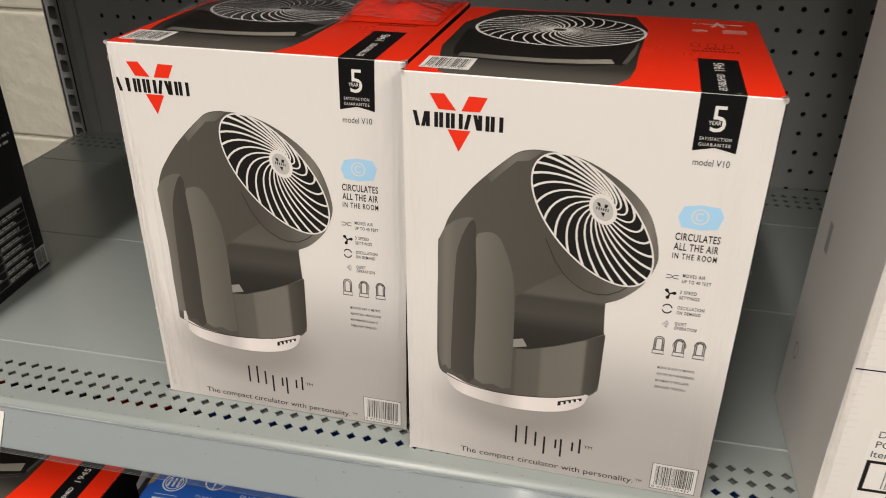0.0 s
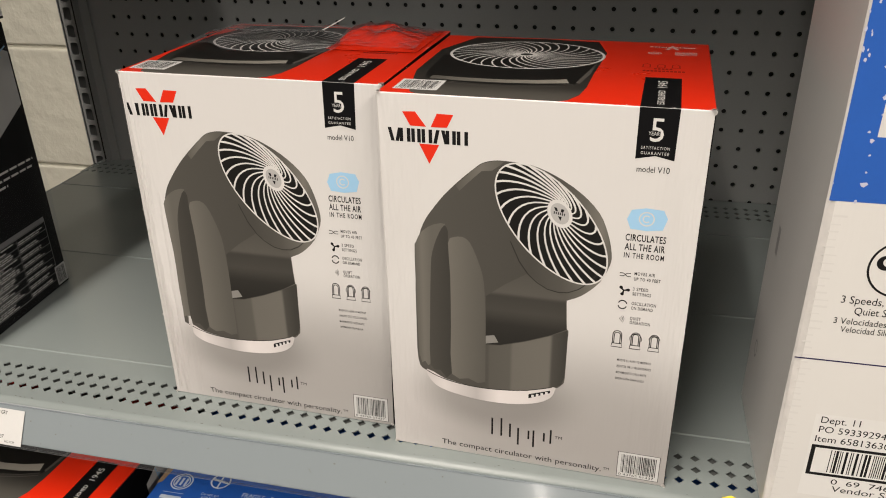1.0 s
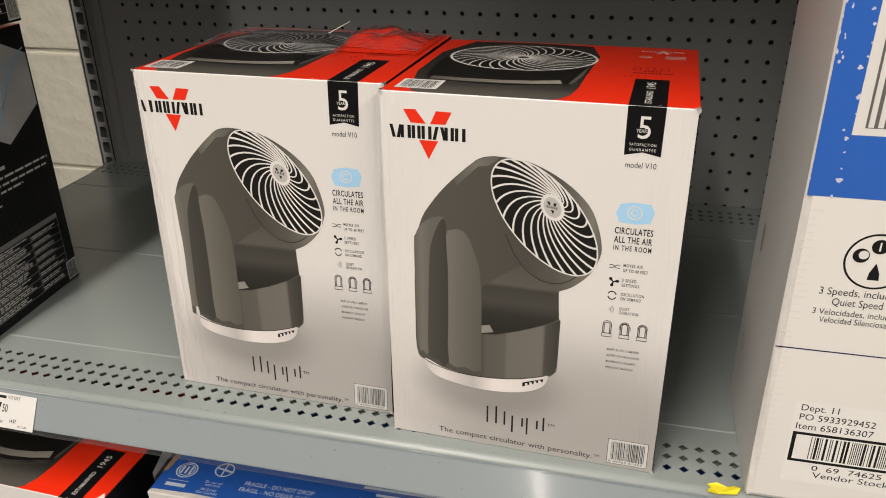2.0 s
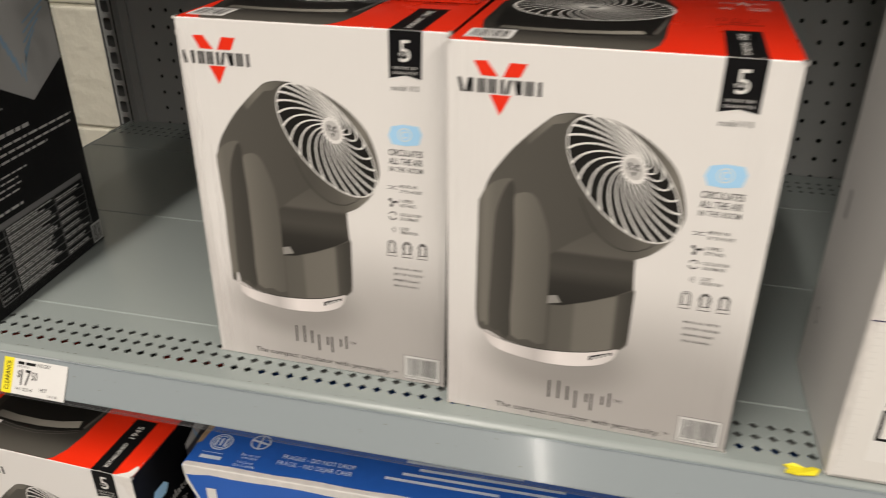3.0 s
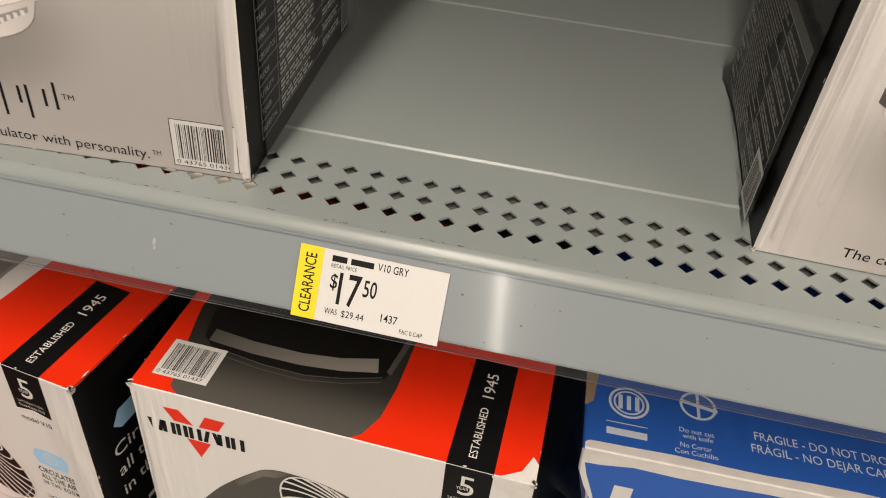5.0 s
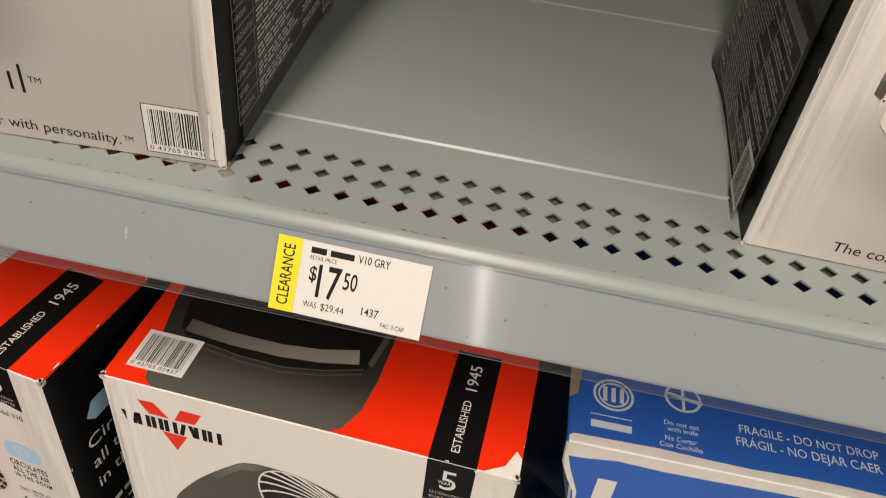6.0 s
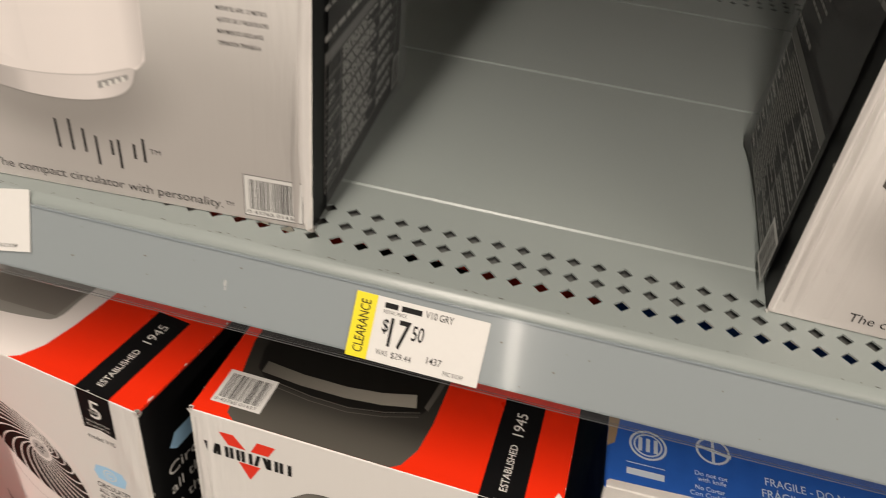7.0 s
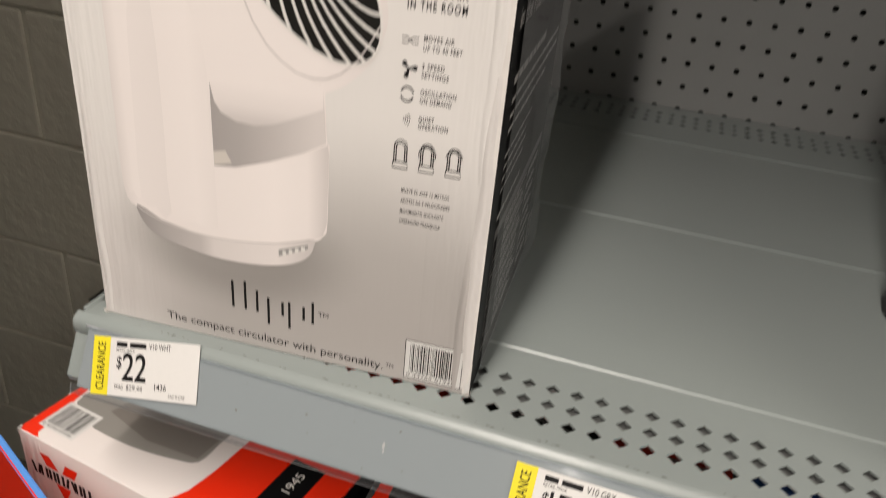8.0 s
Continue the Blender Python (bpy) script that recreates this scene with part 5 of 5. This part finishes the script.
# ---- price labels ----
def price_label(x, main, cents, code, suffix, lean, label, lift=0.0):
    th = thing("price_label", label, "price label", "shelf price labels")
    up = Vector((0, 0.0158, 0.0286)).normalized()
    o = Vector((x, -0.0171, 0.9645)) + up * lift
    f = Face(o, (Vector((1, 0, 0)) + up * lean).normalized(), (up - Vector((1, 0, 0)) * lean).normalized())
    w, hh = 0.0665, 0.0325
    bm = bmesh.new()
    pts = []
    for i in range(9):
        a = w * i / 8
        bow = 0.0009 * math.sin(math.pi * i / 8)
        pts.append([bm.verts.new(f.at(a, b_, k + bow)) for b_, k in ((0, -0.0008), (0, 0.0004), (hh, 0.0004), (hh, -0.0008))])
    for p, q in zip(pts, pts[1:]):
        for k in range(4):
            bm.faces.new((p[k], q[k], q[(k + 1) % 4], p[(k + 1) % 4]))
    bm.faces.new(pts[0])
    bm.faces.new(pts[-1][::-1])
    bmesh.ops.recalc_face_normals(bm, faces=bm.faces)
    part("paper", bm, PAPER, th)
    h = 0.0016
    bm = bmesh.new()
    f.rect(bm, 0, 0, 0.0108, hh, h)
    part("clearance_band", bm, YELLOW, th, "yellow clearance band")
    bm = bmesh.new()
    write(f, bm, "CLEARANCE", 0.0079, 0.0028, 0.0265, 0.0048, h + 0.0003, 90, 0.009)
    write(f, bm, "$", 0.0155, 0.0158, 0.0032, 0.0062, h, 0.0, 0.012)
    write(f, bm, main, 0.0193, 0.0092, 0.0102 if cents else 0.0152, 0.0138 if cents else 0.0148, h, 0.0, 0.012)
    if cents:
        write(f, bm, cents, 0.0305, 0.0148, 0.006, 0.0072, h, 0.0, 0.012)
    write(f, bm, suffix, 0.0352, 0.0273, 0.0138, 0.0034, h, 0.0, 0.007)
    write(f, bm, "WAS", 0.0148, 0.004, 0.0058, 0.0026, h)
    write(f, bm, "$29.44", 0.0225, 0.0038, 0.0102, 0.003, h)
    write(f, bm, code, 0.0402, 0.0055, 0.0074, 0.0034, h, 0.0, 0.007)
    write(f, bm, "FAC 0 CAP", 0.0492, 0.002, 0.0102, 0.002, h)
    write(f, bm, "RETAIL PRICE", 0.0148, 0.0248, 0.0115, 0.0017, h)
    for a0, a1 in ((0.0148, 0.0215), (0.0232, 0.0335)):
        f.rect(bm, a0, 0.0275, a1, 0.0302, h)
    part("label_writing", bm, INK, th)
    return th


price_label(-0.1984, "17", "50", "1437", "V10 GRY", -0.012, "white price label with a yellow clearance band reading $17.50")
price_label(-0.4387, "22", "", "1436", "V10 WHT", 0.17, "white price label with a yellow clearance band reading $22", 0.0005)


# ---- tall white and blue carton ----
def tall_carton():
    w, d, h = 0.53, 0.141, 0.56
    b = thing("tall_carton", "tall white and blue carton with black print and scuffed edges", "carton", at=pose(0.5012, 0.003, 1.0004, 0, 0, 0) @ Matrix.Scale(1.015, 4))
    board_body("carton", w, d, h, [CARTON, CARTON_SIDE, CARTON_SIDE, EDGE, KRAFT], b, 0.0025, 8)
    f = Face((0, 0, 0), (1, 0, 0), (0, 0, 1))
    bm = bmesh.new()
    rnd = random.Random(4)
    f.rect(bm, 0.0008, 0.245, w - 0.001, h - 0.001, 0.0005)
    part("blue_field", bm, BLUE, b, "blue upper field")
    bm = bmesh.new()
    for k in range(26):
        x = 0.0165 + rnd.uniform(-0.003, 0.003)
        z = 0.247 + 0.0085 * k + rnd.uniform(-0.002, 0.002)
        r = rnd.uniform(0.0006, 0.0022)
        f.poly(bm, [(x + r * rnd.uniform(0.5, 1.3) * math.cos(math.tau * i / 9), z + 0.9 * r * rnd.uniform(0.5, 1.3) * math.sin(math.tau * i / 9)) for i in range(9)], 0.0007)
    for k in range(16):
        x, z = 0.0005 + 0.006 * rnd.random() ** 2, rnd.choice((rnd.uniform(0.25, 0.47), rnd.gauss(0.335, 0.012)))
        r = rnd.uniform(0.0003, 0.0009)
        f.poly(bm, [(x + r * rnd.uniform(0.4, 1.2) * math.cos(math.tau * i / 7), z + 2.2 * r * rnd.uniform(0.4, 1.2) * math.sin(math.tau * i / 7)) for i in range(7)], 0.0007)
    part("scuff_marks", bm, mat("lavender_scuff", (0.55, 0.56, 0.7), 0.6, stain=0.3, stain_size=90), b, "white scuffs through the blue print")
    bm = bmesh.new()
    # flat grey bars paint in the shading of the pressed flutes
    for k in range(46):
        z = 0.006 + 0.0052 * k + rnd.uniform(-0.0006, 0.0006)
        if z < 0.24:
            x = rnd.uniform(0.003, 0.005)
            f.rect(bm, x, z, x + rnd.uniform(0.004, 0.009), z + rnd.uniform(0.0008, 0.0016), 0.0005)
    part("flute_emboss", bm, mat("faint_emboss_tone", (0.7, 0.68, 0.642), 0.6), b)["kind"] = "stuff"
    bm = bmesh.new()
    f.rect(bm, 0.0005, 0.1337, w - 0.001, 0.1347, 0.0005)
    part("purple_rule", bm, mat("purple_ink", (0.02, 0.012, 0.07), 0.4), b)
    # picture of a slatted grille
    bm = bmesh.new()
    f.poly(bm, [(0.0185, 0.285), (0.4, 0.285), (0.4, 0.5), (0.0205, 0.5)], 0.0008)
    pic = part("printed_grille", bm, WHITE_INK, b, "picture of a white slatted fan grille")
    bm = bmesh.new()
    f.rect(bm, 0.025, 0.2895, 0.395, 0.495, 0.001)
    part("printed_dark", bm, mat("grille_shadow", (0.12, 0.115, 0.11), 0.4), pic)
    bm = bmesh.new()
    for k in range(70):
        f.rect(bm, 0.0265 + 0.0053 * k, 0.29, 0.0296 + 0.0053 * k, 0.494, 0.0012)
    part("printed_slats", bm, SILVER, pic)
    # dial sign
    bm = bmesh.new()
    c = (0.0495, 0.2035)
    f.ring(bm, *c, 0.0195, 0.0195, 0.93, 0.0006, 40)
    for a in (90, 20, 160):
        f.disc(bm, c[0] + 0.0105 * math.cos(radians(a)), c[1] + 0.0105 * math.sin(radians(a)), 0.005, 0.005, 0.0006)
    f.poly(bm, [(c[0] - 0.0035, c[1] - 0.013), (c[0] + 0.0035, c[1] - 0.013), (c[0] + 0.003, c[1] - 0.008), (c[0], c[1] - 0.001), (c[0] - 0.003, c[1] - 0.008)], 0.0006)
    bmesh.ops.recalc_face_normals(bm, faces=bm.faces)
    sign = part("dial_sign", bm, INK, b, "round black dial sign")
    bm = bmesh.new()
    f.rect(bm, c[0] - 0.0005, c[1] + 0.0075, c[0] + 0.0005, c[1] + 0.0135, 0.0008)
    for s in (-1, 1):
        f.rect(bm, c[0] + 0.0099 + 0.0012 * s - 0.0004, c[1] + 0.001, c[0] + 0.0099 + 0.0012 * s + 0.0004, c[1] + 0.0065, 0.0008)
    f.disc(bm, c[0] - 0.0085, c[1] + 0.0042, 0.003, 0.003, 0.0008, 16)
    part("dial_marks", bm, WHITE_INK, sign)
    bm = bmesh.new()
    for body, x, z, wide, cap in (("3 Speeds, including", 0.02, 0.1775, 0.05, 0.0052), ("Quiet Speed", 0.029, 0.17, 0.0305, 0.0052), ("3 Velocidades, incluido la", 0.0185, 0.1625, 0.056, 0.0044), ("Velocidad Silenciosa", 0.0235, 0.1565, 0.041, 0.0044)):
        write(f, bm, body, x, z, wide, cap, 0.0006)
    part("speed_writing", bm, INK, b)
    bm = bmesh.new()
    f.rect(bm, 0.0215, 0.021, 0.13, 0.0915, 0.0006)
    lab = part("shipping_label", bm, mat("bright_label_paper", (0.77, 0.755, 0.72), 0.45, grain=0.03, stain=0.05), b, "white shipping label with black print")
    for body, x, z, wide, cap in (("Dept. 11", 0.0255, 0.0845, 0.0245, 0.0052), ("PO 5933929452", 0.0255, 0.0765, 0.0495, 0.0052), ("Item 658136307", 0.0245, 0.0685, 0.0505, 0.0052), ("0  69  74625  750", 0.041, 0.033, 0.066, 0.0045), ("Vendor Stock  BP", 0.0425, 0.0265, 0.066, 0.005)):
        bm = bmesh.new()
        write(f, bm, body, x, z, wide, cap, 0.0008)
        part("label_line", bm, INK, lab)
    bm = bmesh.new()
    for a0, b0, a1, b1 in ((0.0235, 0.0395, 0.12, 0.0418), (0.0235, 0.0635, 0.12, 0.0658), (0.0235, 0.0418, 0.0262, 0.0635), (0.1174, 0.0418, 0.12, 0.0635)):
        f.rect(bm, a0, b0, a1, b1, 0.0008)
    x = 0.0365
    while x < 0.108:
        t = rnd.choice((0.0006, 0.0006, 0.0016))
        f.rect(bm, x, 0.043, x + t, 0.0625, 0.0008)
        x += t + rnd.choice((0.0007, 0.0007, 0.0016))
    part("barcode_print", bm, INK, lab)["kind"] = "stuff"
    g = Face((0, d, 0), (0, -1, 0), (0, 0, 1))
    bm = bmesh.new()
    g.ring(bm, 0.026, 0.066, 0.005, 0.008, 0.75, 0.0005, 20)
    g.rect(bm, 0.028, 0.155, 0.036, 0.178, 0.0005)
    bmesh.ops.recalc_face_normals(bm, faces=bm.faces)
    part("side_marks", bm, GREY_INK, b)["kind"] = "stuff"
    return b


tall_carton()


# ---- blue carton on the lower shelf ----
def blue_carton():
    w, d, h = 0.6, 0.24, 0.281
    b = thing("blue_carton", "blue carton with a worn white rim on the lower shelf", "carton", at=pose(-0.0535, 0.0215, 0.5915, 0, 0, 1.0))
    body = board_body("carton", w, d, h, [BLUE, BLUE, NAVY, EDGE, KRAFT], b, 0.0009, 5)

    def dent(z):
        return 0.0125 * math.exp(-((z - h + 0.05) / 0.02) ** 2) + 0.004 * math.exp(-((z - h + 0.13) / 0.03) ** 2)

    for v in body.data.vertices:
        if v.co.x < 0.003 and v.co.y < 0.003:
            v.co.x += dent(v.co.z)
    t = Face((0, 0, h), (1, 0, 0), (0, 1, 0))
    f = Face((0, 0, 0), (1, 0, 0), (0, 0, 1))
    bm = bmesh.new()
    wave = [(0.03 + 0.57 * k / 24 - 0.001, h - 0.0085 - 0.001 * math.sin(k * 1.3) - 0.0005 * math.sin(k * 3.1)) for k in range(25)]
    f.poly(bm, [(0.0015, h - 0.012), (0.012, h - 0.0115)] + wave + [(w - 0.001, h - 0.0006), (0.2, h - 0.0006), (0.0015, h - 0.0006)], 0.0006)
    back = [(0.57 * (1 - k / 24) + 0.025, 0.0062 + 0.0007 * math.sin(k * 1.7)) for k in range(25)]
    t.poly(bm, [(0.0012, 0.0006), (w - 0.001, 0.0006)] + back + [(0.0035, 0.0058), (0.0012, 0.004)], 0.0006)
    bm.faces.new([bm.verts.new(p) for p in (f.at(0.0015, h - 0.0007, 0.0007), f.at(w - 0.001, h - 0.0007, 0.0007), t.at(w - 0.001, 0.0007, 0.0007), t.at(0.0012, 0.0007, 0.0007))])
    rim = [h - 0.012 - 0.01 * k for k in range(25)]
    f.poly(bm, [(dent(z) + 0.001, z) for z in rim[::-1]][::-1] + [(dent(z) + 0.0036 + 0.0012 * math.sin(z * 130), z) for z in rim[::-1]], 0.0007)
    bmesh.ops.recalc_face_normals(bm, faces=bm.faces)
    part("white_rim", bm, EDGE, b, "crushed white rim")
    # large white plain bars across the front, one for each stem
    for x0, x1, z0, z1 in ((0.0225, 0.033, 0.2, 0.255), (0.064, 0.075, 0.172, 0.226), (0.104, 0.115, 0.172, 0.226), (0.142, 0.153, 0.172, 0.226), (0.2, 0.211, 0.172, 0.255), (0.252, 0.263, 0.172, 0.226), (0.29, 0.301, 0.172, 0.226)):
        bm = bmesh.new()
        f.rect(bm, x0, z0, x1, z1, 0.0006)
        part("front_bar", bm, WHITE_INK, b)
    bm = bmesh.new()
    # two round marks
    t.ring(bm, 0.0245, 0.0376, 0.0115, 0.0115, 0.87, 0.0006, 30)
    t.ring(bm, 0.0245, 0.0376, 0.0088, 0.0088, 0.87, 0.0006, 30)
    for x in (0.0198, 0.0245, 0.0292):
        t.rect(bm, x - 0.0012, 0.0323, x + 0.0012, 0.0429, 0.0006)
    t.rect(bm, 0.012, 0.0214, 0.0347, 0.022, 0.0006)
    t.rect(bm, 0.0123, 0.0128, 0.0345, 0.0176, 0.0006)
    bmesh.ops.recalc_face_normals(bm, faces=bm.faces)
    pale = mat("pale_blue_white_ink", (0.6, 0.68, 0.77), 0.42)
    part("round_mark", bm, pale, b, "round pale mark")
    bm = bmesh.new()
    t.ring(bm, 0.0637, 0.0455, 0.0104, 0.0104, 0.85, 0.0006, 30)
    t.strip(bm, [(0.0535, 0.0475), (0.0745, 0.0435)], 0.0026, 0.0008)
    t.strip(bm, [(0.0637, 0.0552), (0.0637, 0.0358)], 0.0018, 0.0009)
    bmesh.ops.recalc_face_normals(bm, faces=bm.faces)
    part("round_mark", bm, pale, b, "round pale mark with a crossed blade")
    bm = bmesh.new()
    for body, x, y, wide, cap in (("Do not cut", 0.0523, 0.0243, 0.019, 0.0032), ("with knife", 0.0538, 0.0202, 0.0165, 0.0032), ("No Cortar", 0.0523, 0.0138, 0.017, 0.0032), ("Con Cuchillo", 0.0492, 0.0092, 0.023, 0.0032),
                                  ("FRAGILE - DO NOT DROP", 0.0935, 0.029, 0.0748, 0.0056), ("FR\u00c1GIL - NO DEJAR CAER", 0.091, 0.02, 0.0768, 0.0056)):
        write(t, bm, body, x, y, wide, cap, 0.0006)
    part("care_writing", bm, pale, b)
    bm = bmesh.new()
    for k, (x0, x1) in enumerate(((0.215, 0.33), (0.23, 0.37), (0.215, 0.4), (0.2, 0.31))):
        y = 0.05 - 0.0085 * k
        t.rect(bm, x0, y, x1, y + 0.0035, 0.0006)
    part("care_print", bm, pale, b)["kind"] = "stuff"
    bm = bmesh.new()
    t.poly(bm, [(0.0, 0.03), (0.0045, 0.034), (0.0075, 0.06), (0.013, 0.085), (0.007, 0.1), (0.0, 0.1)], 0.0012)
    part("torn_tape", bm, KRAFT, b, "torn brown tape end")
    return b


blue_carton()


# ---- red carton that juts out beside them, and small scraps ----
def red_carton():
    """A thin carton standing askew in front of the others; only its upper corner comes into view."""
    w, d, h = 0.25, 0.005, 0.309
    turn = -25.7
    corner = Vector((-0.437, -0.058, 0.5915)) - Vector((math.cos(radians(turn)), math.sin(radians(turn)), 0)) * w
    b = thing("red_carton", "thin red carton with a blue rim on the lower shelf", "carton", at=pose(*corner, 0, 0, turn))
    board_body("carton", w, d, h, [RED, BLUE_RIM, RED, BLUE_RIM, KRAFT], b, 0.0009, 3)
    return b


def yellow_scrap():
    bm = bmesh.new()
    pts = [(0, 0), (0.008, -0.002), (0.022, -0.001), (0.0255, 0.004), (0.021, 0.0075), (0.016, 0.0055), (0.008, 0.0085), (0.001, 0.0075), (0.0035, 0.004)]
    low = [bm.verts.new((x, y, 0.0)) for x, y in pts]
    high = [bm.verts.new((x, y, 0.0012 + 0.0015 * ((i % 3) == 0))) for i, (x, y) in enumerate(pts)]
    bm.faces.new(low[::-1])
    bm.faces.new(high)
    for i in range(len(pts)):
        j = (i + 1) % len(pts)
        bm.faces.new((low[i], low[j], high[j], high[i]))
    ob = finish("paper_scrap", bm, YELLOW)
    ob.matrix_world = pose(0.474, 0.0015, 1.0003, 0, 0, 6)
    tagged(ob, "torn scrap of yellow label lying on the shelf edge", "paper scrap")


red_carton()
yellow_scrap()
